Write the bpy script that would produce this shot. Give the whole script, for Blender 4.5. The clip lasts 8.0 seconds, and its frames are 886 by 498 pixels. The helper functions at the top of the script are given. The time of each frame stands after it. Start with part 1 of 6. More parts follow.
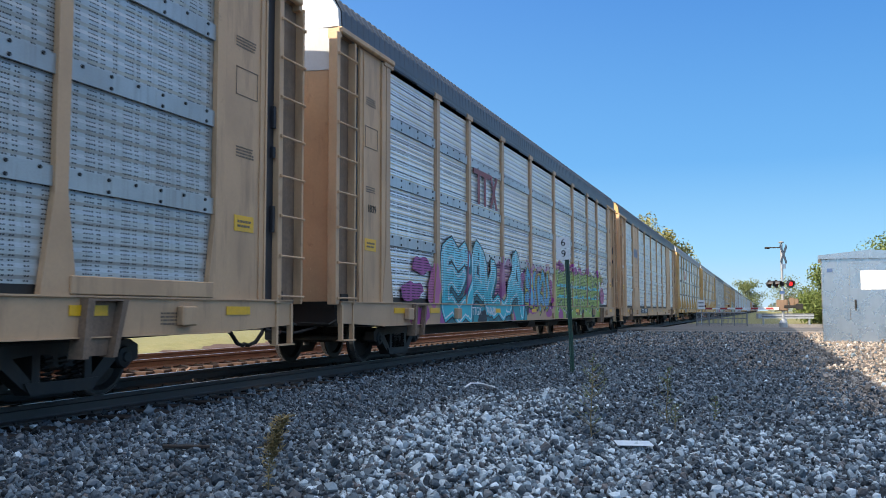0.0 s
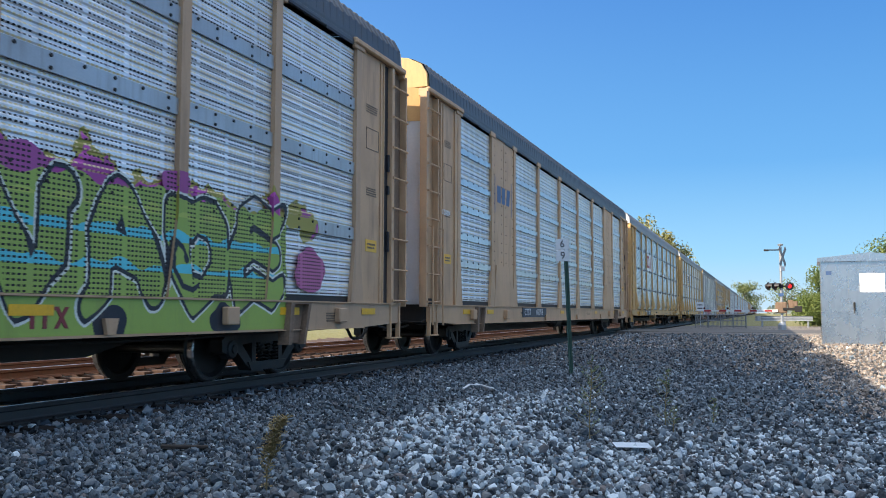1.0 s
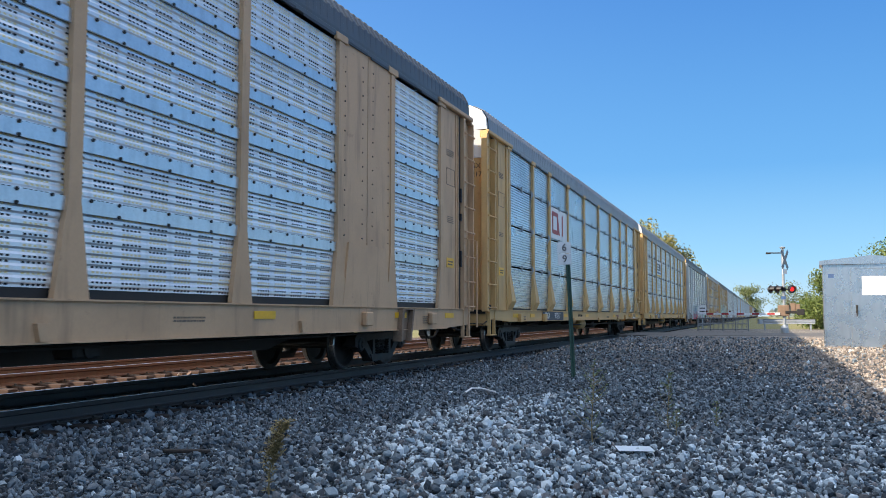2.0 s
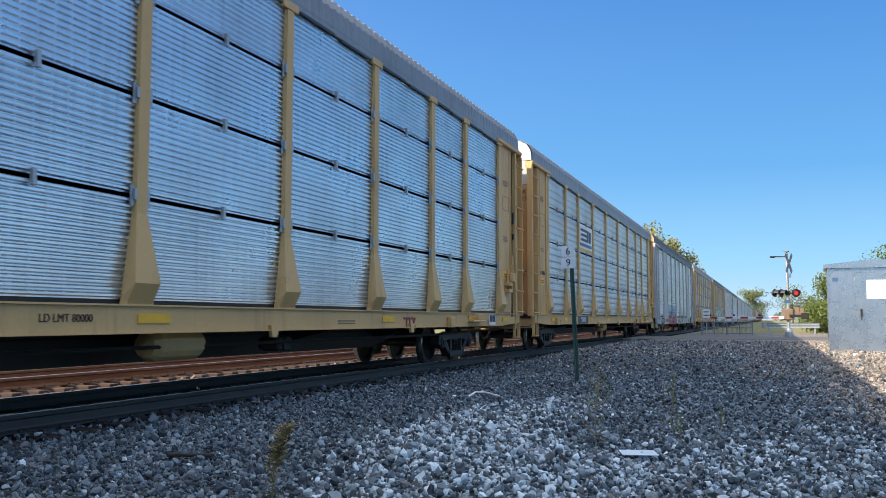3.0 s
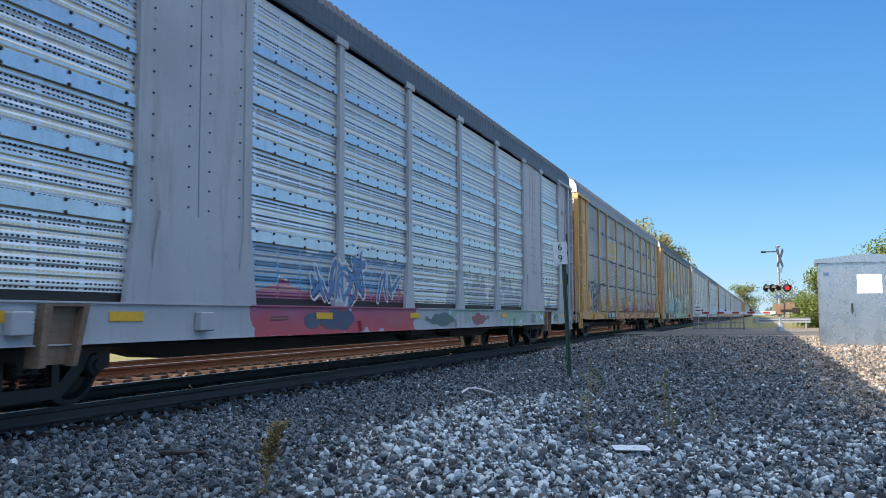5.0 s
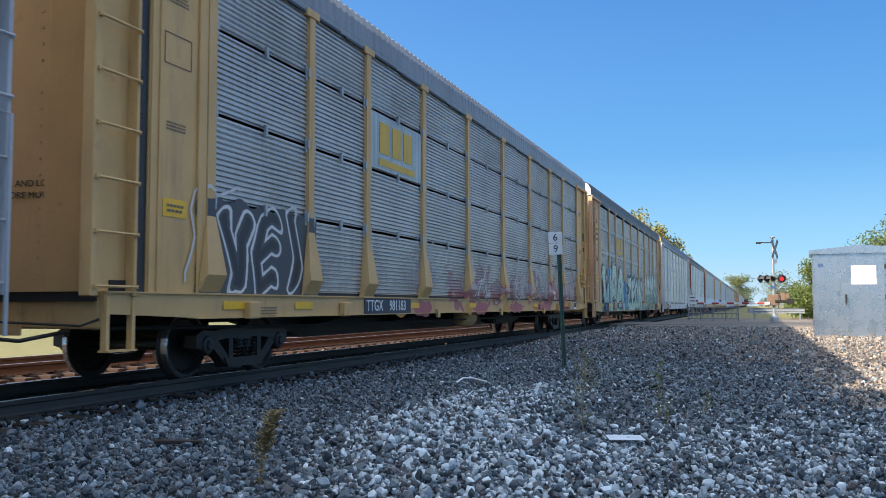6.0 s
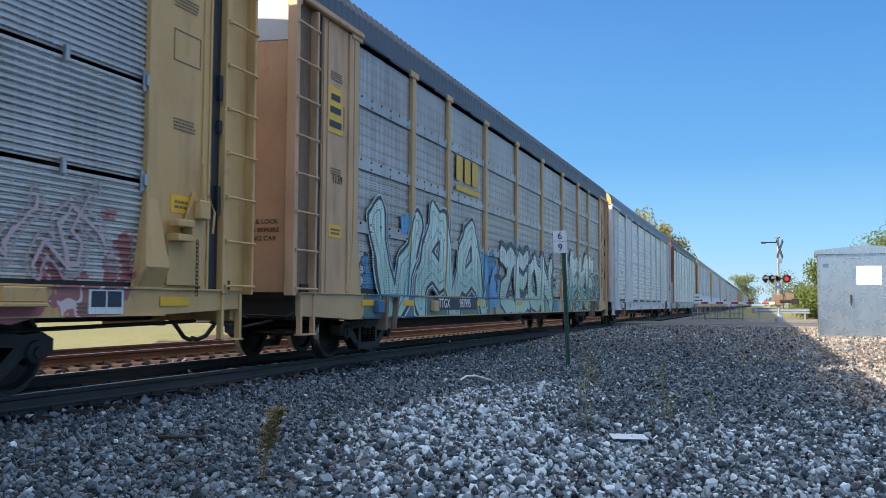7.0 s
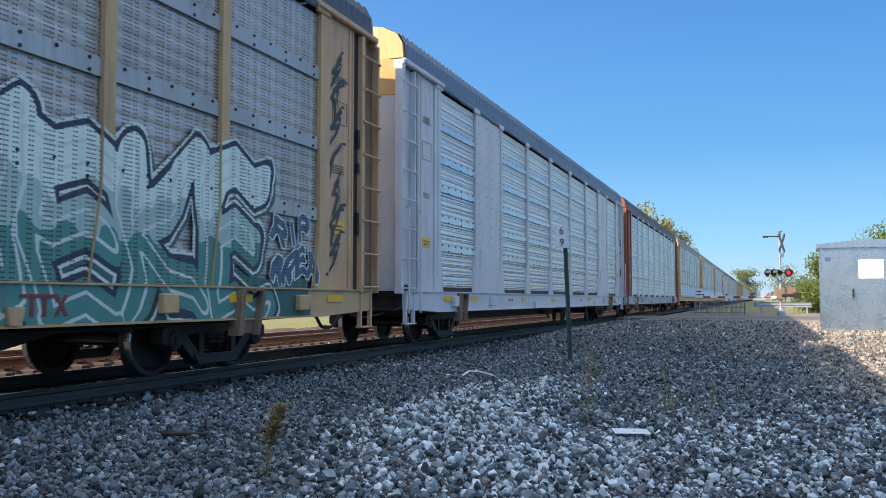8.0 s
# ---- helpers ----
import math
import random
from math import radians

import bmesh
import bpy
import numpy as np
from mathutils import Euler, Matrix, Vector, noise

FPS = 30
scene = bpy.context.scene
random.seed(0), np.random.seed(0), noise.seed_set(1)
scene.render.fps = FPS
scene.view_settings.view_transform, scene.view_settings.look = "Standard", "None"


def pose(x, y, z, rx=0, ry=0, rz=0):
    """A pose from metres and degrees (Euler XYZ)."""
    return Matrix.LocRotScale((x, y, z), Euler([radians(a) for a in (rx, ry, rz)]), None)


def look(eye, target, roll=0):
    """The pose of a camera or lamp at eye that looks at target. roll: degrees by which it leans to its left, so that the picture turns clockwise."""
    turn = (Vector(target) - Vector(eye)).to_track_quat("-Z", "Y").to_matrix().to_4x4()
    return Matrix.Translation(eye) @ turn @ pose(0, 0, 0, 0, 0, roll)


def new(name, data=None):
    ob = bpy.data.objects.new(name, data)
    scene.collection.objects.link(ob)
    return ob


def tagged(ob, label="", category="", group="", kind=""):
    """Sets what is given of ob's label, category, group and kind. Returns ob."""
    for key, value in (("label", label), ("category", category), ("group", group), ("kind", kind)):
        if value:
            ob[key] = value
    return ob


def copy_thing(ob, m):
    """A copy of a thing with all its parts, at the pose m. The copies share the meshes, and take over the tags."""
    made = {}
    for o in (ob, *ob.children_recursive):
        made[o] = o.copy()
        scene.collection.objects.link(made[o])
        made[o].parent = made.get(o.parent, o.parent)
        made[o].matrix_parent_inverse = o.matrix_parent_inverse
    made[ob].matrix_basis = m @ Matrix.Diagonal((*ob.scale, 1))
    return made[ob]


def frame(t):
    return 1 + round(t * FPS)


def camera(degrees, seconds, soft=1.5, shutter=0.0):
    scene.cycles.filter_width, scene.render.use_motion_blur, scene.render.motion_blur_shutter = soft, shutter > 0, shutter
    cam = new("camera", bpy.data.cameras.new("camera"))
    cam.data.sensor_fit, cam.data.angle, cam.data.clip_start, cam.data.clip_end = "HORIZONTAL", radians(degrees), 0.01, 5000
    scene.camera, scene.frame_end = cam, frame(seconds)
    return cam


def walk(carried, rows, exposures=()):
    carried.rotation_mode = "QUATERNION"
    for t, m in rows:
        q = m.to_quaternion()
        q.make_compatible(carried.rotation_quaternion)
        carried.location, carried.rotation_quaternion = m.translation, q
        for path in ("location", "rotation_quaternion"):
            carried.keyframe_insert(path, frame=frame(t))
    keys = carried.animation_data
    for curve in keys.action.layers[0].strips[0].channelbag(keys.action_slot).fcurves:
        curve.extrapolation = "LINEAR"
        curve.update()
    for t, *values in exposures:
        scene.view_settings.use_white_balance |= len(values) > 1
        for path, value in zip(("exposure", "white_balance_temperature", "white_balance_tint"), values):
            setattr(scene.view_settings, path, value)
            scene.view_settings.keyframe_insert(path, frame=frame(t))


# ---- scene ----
# x runs along the track (the train comes from +x), y to the track's side, z up; z = 0 lies just over the rails.
SPEED, PITCH, GAP = 24.6, 28.5, 11.64      # train speed, car spacing, place of the first coupling at the start
RAIL_Z = -0.065                             # top of the rails
TRACK_Y, EYE = 7.65, (0.0, 0.0, 0.851)

cam = camera(52.83, 8.0, 0.45, 0.03)
PATH = [
    (0, look(EYE, (9.3890, 3.3713, 1.5450), -0.067)),
    (0.5, look(EYE, (9.3882, 3.3741, 1.5425), -0.011)),
    (1, look(EYE, (9.3912, 3.3626, 1.5571), 0.157)),
    (1.5, look(EYE, (9.3892, 3.3647, 1.5736), 0.086)),
    (3, look(EYE, (9.3646, 3.4178, 1.6403), 0.049)),
    (3.5, look(EYE, (9.3669, 3.4088, 1.6525), 0.014)),
    (4, look(EYE, (9.3804, 3.3730, 1.6457), -0.088)),
    (4.5, look(EYE, (9.3853, 3.3601, 1.6418), -0.212)),
    (6, look(EYE, (9.4214, 3.2912, 1.4873), -0.072)),
    (6.5, look(EYE, (9.4150, 3.3073, 1.4994), 0.175)),
    (7, look(EYE, (9.4063, 3.3391, 1.4617), 0.315)),
    (7.5, look(EYE, (9.4091, 3.3352, 1.4386), 0.211)),
    (8, look(EYE, (9.4029, 3.3572, 1.4125), 0.044)),
]
walk(cam, PATH)

# ---- light ----
SUN_WAY = Vector((8.5, -9.0, -6.9)).normalized()
world = bpy.data.worlds.new("sky")
scene.world = world
world.use_nodes = True
wt = world.node_tree
sky = wt.nodes.new("ShaderNodeTexSky")
sky.sky_type, sky.sun_disc = "NISHITA", False
sky.sun_elevation = math.asin(-SUN_WAY.z)
sky.sun_rotation = math.atan2(-SUN_WAY.x, -SUN_WAY.y)
sky.air_density, sky.dust_density, sky.ozone_density = 1.0, 0.3, 3.0


def sky_math(op, a, b):
    n = wt.nodes.new("ShaderNodeMath")
    n.operation = op
    for i, v in enumerate((a, b)):
        if isinstance(v, bpy.types.NodeSocket):
            wt.links.new(v, n.inputs[i])
        else:
            n.inputs[i].default_value = v
    return n.outputs[0]


# clear blue from horizon to zenith, the physical sky mixed in, and a broad whitening towards the sun
heading = wt.nodes.new("ShaderNodeTexCoord").outputs["Generated"]
up = wt.nodes.new("ShaderNodeSeparateXYZ")
wt.links.new(heading, up.inputs[0])
blue = wt.nodes.new("ShaderNodeValToRGB")
wt.links.new(up.outputs[2], blue.inputs[0])
for p, c in ((0.06, (0.20, 0.435, 0.655)), (0.16, (0.080, 0.280, 0.576)), (0.36, (0.025, 0.155, 0.461)), (1.0, (0.03, 0.12, 0.36))):
    e = blue.color_ramp.elements.new(p)
    e.color = (*c, 1)
blue.color_ramp.elements[0].color = (0.36, 0.51, 0.65, 1)
near_sun = wt.nodes.new("ShaderNodeVectorMath")
near_sun.operation = "DOT_PRODUCT"
near_sun.inputs[1].default_value = -SUN_WAY
wt.links.new(heading, near_sun.inputs[0])
glow = sky_math("POWER", sky_math("MULTIPLY_ADD", near_sun.outputs["Value"], 0.5), 2.0)
glow.node.inputs[0].links[0].from_node.inputs[2].default_value = 0.5
bright = wt.nodes.new("ShaderNodeMix")
bright.data_type, bright.blend_type, bright.inputs[0].default_value = "RGBA", "ADD", 1.0
tint = wt.nodes.new("ShaderNodeMix")
tint.data_type, tint.inputs[6].default_value, tint.inputs[7].default_value = "RGBA", (0, 0, 0, 1), (0.235, 0.325, 0.44, 1)
wt.links.new(glow, tint.inputs[0])
wt.links.new(blue.outputs[0], bright.inputs[6])
wt.links.new(tint.outputs[2], bright.inputs[7])
both = wt.nodes.new("ShaderNodeMix")
both.data_type, both.blend_type, both.inputs[0].default_value = "RGBA", "ADD", 0.012
wt.links.new(bright.outputs[2], both.inputs[6])
wt.links.new(sky.outputs[0], both.inputs[7])
wt.links.new(both.outputs[2], wt.nodes["Background"].inputs[0])
wt.nodes["Background"].inputs[1].default_value = 0.68
sun = new("sun", bpy.data.lights.new("sun", "SUN"))
sun.data.energy, sun.data.angle, sun.data.color = 5.0, radians(0.53), (1.0, 0.86, 0.68)
sun.matrix_world = look((0, 0, 60), tuple(Vector((0, 0, 60)) + SUN_WAY))
scene.view_settings.exposure = 1.0


# ---- materials ----
class Nodes:
    """Short hand for a node tree."""

    def __init__(self, name):
        self.m = bpy.data.materials.new(name)
        self.m.use_nodes = True
        self.t = self.m.node_tree
        self.b = self.t.nodes["Principled BSDF"]
        self.co = self.t.nodes.new("ShaderNodeTexCoord").outputs["Object"]

    def put(self, sock, v):
        if isinstance(v, bpy.types.NodeSocket):
            self.t.links.new(v, sock)
        elif sock.type == "RGBA" and len(v) == 3:
            sock.default_value = (*v, 1)
        else:
            sock.default_value = v

    def math(self, op, a, b=0.0, c=0.0):
        n = self.t.nodes.new("ShaderNodeMath")
        n.operation = op
        for i, v in enumerate((a, b, c)):
            self.put(n.inputs[i], v)
        return n.outputs[0]

    def xyz(self, co=None):
        n = self.t.nodes.new("ShaderNodeSeparateXYZ")
        self.put(n.inputs[0], co or self.co)
        return n.outputs

    def noise(self, scale, detail=4, co=None, stretch=None, rough=0.55):
        n = self.t.nodes.new("ShaderNodeTexNoise")
        c = co or self.co
        if stretch:
            c = self.scaled(c, stretch)
        self.put(n.inputs["Vector"], c)
        n.inputs["Scale"].default_value, n.inputs["Detail"].default_value = scale, detail
        n.inputs["Roughness"].default_value = rough
        return n.outputs["Fac"]

    def scaled(self, co, s, off=(0, 0, 0)):
        n = self.t.nodes.new("ShaderNodeMapping")
        self.put(n.inputs[0], co)
        n.inputs["Scale"].default_value = s
        n.inputs["Location"].default_value = off
        return n.outputs[0]

    def ramp(self, fac, stops):
        n = self.t.nodes.new("ShaderNodeValToRGB")
        self.put(n.inputs[0], fac)
        e = n.color_ramp.elements
        while len(e) < len(stops):
            e.new(0.5)
        for el, (p, c) in zip(e, stops):
            el.position, el.color = p, (*((c, c, c) if isinstance(c, (int, float)) else c), 1)
        return n.outputs[0]

    def mix(self, fac, a, b, blend="MIX"):
        n = self.t.nodes.new("ShaderNodeMix")
        n.data_type, n.blend_type = "RGBA", blend
        self.put(n.inputs[0], fac), self.put(n.inputs[6], a), self.put(n.inputs[7], b)
        return n.outputs[2]

    def bump(self, h, strength=0.3, dist=0.01):
        n = self.t.nodes.new("ShaderNodeBump")
        n.inputs["Strength"].default_value, n.inputs["Distance"].default_value = strength, dist
        self.put(n.inputs["Height"], h)
        self.put(self.b.inputs["Normal"], n.outputs[0])

    def done(self, col, rough=0.6, metal=0.0):
        self.put(self.b.inputs["Base Color"], col)
        self.put(self.b.inputs["Roughness"], rough)
        self.put(self.b.inputs["Metallic"], metal)
        return self.m


def tone(c, k):
    return tuple(min(1, v * k) for v in c)


def surface(name, col, rough=0.6, metal=0.0, grain=30, stain=1.2, amount=0.35, bump=0.15, dirt=(0.10, 0.075, 0.05)):
    """A worn plain surface: fine grain, larger stains and streaks of dirt."""
    n = Nodes(name)
    big = n.noise(stain, 5)
    fine = n.noise(grain, 3)
    c = n.mix(n.ramp(fine, [(0.3, 0), (0.7, 1)]), tone(col, 1 - amount * 0.4), tone(col, 1 + amount * 0.3))
    streak = n.noise(3.0, 4, stretch=(2.5, 2.5, 0.25))
    c = n.mix(n.math("MULTIPLY", n.ramp(streak, [(0.48, 0), (0.75, 1)]), amount), c, dirt)
    c = n.mix(n.math("MULTIPLY", n.ramp(big, [(0.45, 0), (0.7, 1)]), amount), c, tone(col, 0.6))
    n.bump(fine, bump, 0.004)
    return n.done(c, n.math("MULTIPLY_ADD", fine, 0.25, rough - 0.12), metal)


def paint_over(n, col, layers, rough, metal):
    """Spray paint, in the car's own metres. A layer: u0, u1, z0, z1, fill, second fill, outline, letter width, ragged edge."""
    for u0, u1, z0, z1, fill, second, line, cell, rag in layers:
        o = n.xyz()
        warp = n.noise(1.6, 3)
        w = n.math("MULTIPLY", n.math("SUBTRACT", warp, 0.5), rag)
        du = n.math("SUBTRACT", 1.0, n.math("ABSOLUTE", n.math("DIVIDE", n.math("SUBTRACT", o[0], (u0 + u1) / 2), (u1 - u0) / 2)))
        dz = n.math("SUBTRACT", 1.0, n.math("ABSOLUTE", n.math("DIVIDE", n.math("SUBTRACT", o[2], (z0 + z1) / 2), (z1 - z0) / 2)))
        inside = n.math("ADD", n.math("MINIMUM", n.math("MULTIPLY", du, (u1 - u0) / 2), n.math("MULTIPLY", dz, (z1 - z0) / 2)), w)
        v = n.t.nodes.new("ShaderNodeTexVoronoi")
        v.feature, v.voronoi_dimensions = "DISTANCE_TO_EDGE", "2D"
        flat = n.t.nodes.new("ShaderNodeCombineXYZ")
        n.put(flat.inputs[0], n.math("DIVIDE", n.math("ADD", o[0], n.math("MULTIPLY", o[2], 0.18)), cell))
        n.put(flat.inputs[1], n.math("DIVIDE", o[2], cell * 2.3))
        bent = n.t.nodes.new("ShaderNodeVectorMath")
        bent.operation = "ADD"
        wob = n.t.nodes.new("ShaderNodeTexNoise")
        wob.inputs["Scale"].default_value = 1.3
        n.put(wob.inputs["Vector"], n.co)
        n.put(bent.inputs[0], flat.outputs[0])
        n.put(bent.inputs[1], n.scaled(wob.outputs["Color"], (0.9, 0.7, 0)))
        n.put(v.inputs["Vector"], bent.outputs[0])
        v.inputs["Scale"].default_value = 1.0
        edge = v.outputs["Distance"]
        shade = n.math("ADD", n.math("MULTIPLY", n.math("DIVIDE", n.math("SUBTRACT", o[2], z0), z1 - z0), 0.7), n.math("MULTIPLY", warp, 0.5))
        f = n.mix(n.ramp(shade, [(0.42, 0), (0.62, 1)]), fill, second)
        f = n.mix(n.math("LESS_THAN", edge, 0.045), f, line)
        f = n.mix(n.math("MULTIPLY", n.math("GREATER_THAN", edge, 0.07), n.math("LESS_THAN", edge, 0.095)), f, tone(second, 1.6))
        f = n.mix(n.math("LESS_THAN", inside, 0.05), f, line)
        m = n.math("GREATER_THAN", inside, 0.0)
        col = n.mix(m, col, f)
        rough = n.math("ADD", n.math("MULTIPLY", m, 0.12), rough)
        metal = n.math("MULTIPLY", n.math("MULTIPLY_ADD", m, -0.85, 1.0), metal)
    return col, rough, metal


def panel_metal(name, col, rough=0.38, metal=0.55, holes=(0.082, 0.049, 0.14, 0.15), dirt=0.4, layers=(), columns=(6, 1), cream=False):
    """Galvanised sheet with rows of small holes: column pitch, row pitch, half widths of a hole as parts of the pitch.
    columns: how many columns are punched and then left out. cream: every other pair of rows has sunlight through its
    holes put into the colour."""
    n = Nodes(name)
    o = n.xyz()
    spangle = n.noise(55, 2)
    big = n.noise(0.8, 5)
    c = n.mix(spangle, tone(col, 0.86), tone(col, 1.1))
    c = n.mix(n.math("MULTIPLY", n.ramp(big, [(0.42, 0), (0.7, 1)]), dirt), c, tone(col, 0.45))
    streak = n.noise(4.0, 4, stretch=(3.0, 1, 0.18))
    c = n.mix(n.math("MULTIPLY", n.ramp(streak, [(0.5, 0), (0.78, 1)]), dirt), c, (0.20, 0.15, 0.11))
    r = n.math("MULTIPLY_ADD", big, 0.2, rough - 0.08)
    c, r, me = paint_over(n, c, layers, r, metal)
    if holes:
        cu, cz, hu, hz = holes
        fu = n.math("ABSOLUTE", n.math("SUBTRACT", n.math("FRACT", n.math("DIVIDE", o[0], cu)), 0.5))
        column = n.math("FRACT", n.math("DIVIDE", o[0], cu * sum(columns)))
        fz = n.math("ABSOLUTE", n.math("SUBTRACT", n.math("FRACT", n.math("DIVIDE", o[2], cz)), 0.5))
        group = n.math("LESS_THAN", column, columns[0] / sum(columns))
        if columns[1] > 2:
            group = n.math("MAXIMUM", group, n.math("LESS_THAN", n.math("FRACT", n.math("DIVIDE", o[0], cu * sum(columns) * 3)), (columns[0] + 2.0) / sum(columns) / 3))
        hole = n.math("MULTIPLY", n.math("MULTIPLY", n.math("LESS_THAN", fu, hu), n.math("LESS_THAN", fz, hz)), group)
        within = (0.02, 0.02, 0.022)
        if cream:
            # Cream rows: sunlight seen through the holes, put into the hole colour.
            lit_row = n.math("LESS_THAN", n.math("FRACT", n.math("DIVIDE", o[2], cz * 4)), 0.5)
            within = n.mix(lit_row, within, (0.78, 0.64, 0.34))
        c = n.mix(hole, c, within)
        me = n.math("MULTIPLY", n.math("SUBTRACT", 1.0, hole), me)
        r = n.math("MAXIMUM", r, n.math("MULTIPLY", hole, 0.9))
    n.bump(n.noise(9, 3), 0.12, 0.01)
    return n.done(c, r, me)


def painted(name, col, layers=(), rough=0.55, amount=0.35):
    n = Nodes(name)
    fine, big = n.noise(24, 3), n.noise(0.9, 5)
    c = n.mix(fine, tone(col, 0.9), tone(col, 1.08))
    streak = n.noise(1.7, 5, stretch=(2.2, 2.2, 0.3), rough=0.65)
    c = n.mix(n.math("MULTIPLY", n.ramp(streak, [(0.54, 0), (0.74, 1)]), amount * 1.2), c, (0.13, 0.085, 0.05))
    c = n.mix(n.math("MULTIPLY", n.ramp(big, [(0.45, 0), (0.68, 1)]), amount), c, tone(col, 0.58))
    rust = n.noise(2.6, 6, rough=0.7)
    c = n.mix(n.math("MULTIPLY", n.ramp(rust, [(0.62, 0), (0.72, 1)]), amount), c, (0.16, 0.06, 0.03))
    c, r, me = paint_over(n, c, layers, n.math("MULTIPLY_ADD", fine, 0.2, rough - 0.1), 0.0)
    n.bump(fine, 0.1, 0.004)
    return n.done(c, r, me)


def stone_mat(name, stops, bump=0.5):
    n = Nodes(name)
    g = n.t.nodes.new("ShaderNodeNewGeometry").outputs["Random Per Island"]
    c = n.ramp(g, stops)
    f = n.noise(60, 4)
    c = n.mix(n.ramp(f, [(0.35, 0), (0.7, 1)]), c, n.mix(0.10, c, (0.36, 0.42, 0.47)))
    n.bump(n.noise(90, 4), bump, 0.006)
    return n.done(c, 0.85)


def leaf_mat(name, a, b):
    n = Nodes(name)
    g = n.t.nodes.new("ShaderNodeNewGeometry").outputs["Random Per Island"]
    c = n.mix(g, a, b)
    c = n.mix(n.math("MULTIPLY", n.noise(0.5, 3), 0.5), c, tone(a, 0.6))
    return n.done(c, 0.6)


GRIME = surface("grimy_brown_steel", (0.22, 0.145, 0.095), 0.7, stain=2.0, amount=0.6, dirt=(0.07, 0.045, 0.03))
STEEL = surface("black_steel", (0.012, 0.011, 0.010), 0.6, 0.0, amount=0.5, dirt=(0.03, 0.02, 0.014))
TRUCK = surface("truck_iron", (0.020, 0.018, 0.017), 0.55, 0.1, amount=0.5, dirt=(0.05, 0.036, 0.026))
WHEEL = surface("wheel_steel", (0.018, 0.015, 0.013), 0.5, 0.1, amount=0.4, dirt=(0.03, 0.022, 0.016))
TREAD = surface("worn_tread", (0.45, 0.44, 0.43), 0.3, 0.9, amount=0.2)
RUBBER = surface("rubber", (0.02, 0.02, 0.02), 0.7, amount=0.3)
YELLOW = surface("yellow_reflector", (0.80, 0.44, 0.012), 0.4, amount=0.2, bump=0.05)
WHITE = surface("white_paint", (0.75, 0.76, 0.77), 0.5, amount=0.2)
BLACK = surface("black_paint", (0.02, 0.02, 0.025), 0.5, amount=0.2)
NAVY = surface("dark_blue_plate", (0.02, 0.03, 0.055), 0.5, amount=0.2)
MARK = surface("dark_lettering", (0.17, 0.125, 0.085), 0.6, amount=0.3)
RED = surface("red_paint", (0.35, 0.03, 0.03), 0.5, amount=0.3)
BLUE = surface("blue_paint", (0.05, 0.11, 0.25), 0.5, amount=0.3)
GOLD = surface("gold_paint", (0.62, 0.38, 0.03), 0.5, amount=0.25)
GALV = surface("galvanised_steel", (0.42, 0.44, 0.46), 0.42, 0.6, amount=0.25)
ROOF_DARK = surface("roof_dark_grey", (0.085, 0.10, 0.12), 0.5, 0.2, stain=0.5, amount=0.4)
ROOF_LIGHT = surface("roof_light_grey", (0.27, 0.28, 0.30), 0.5, 0.4, stain=0.5, amount=0.35)


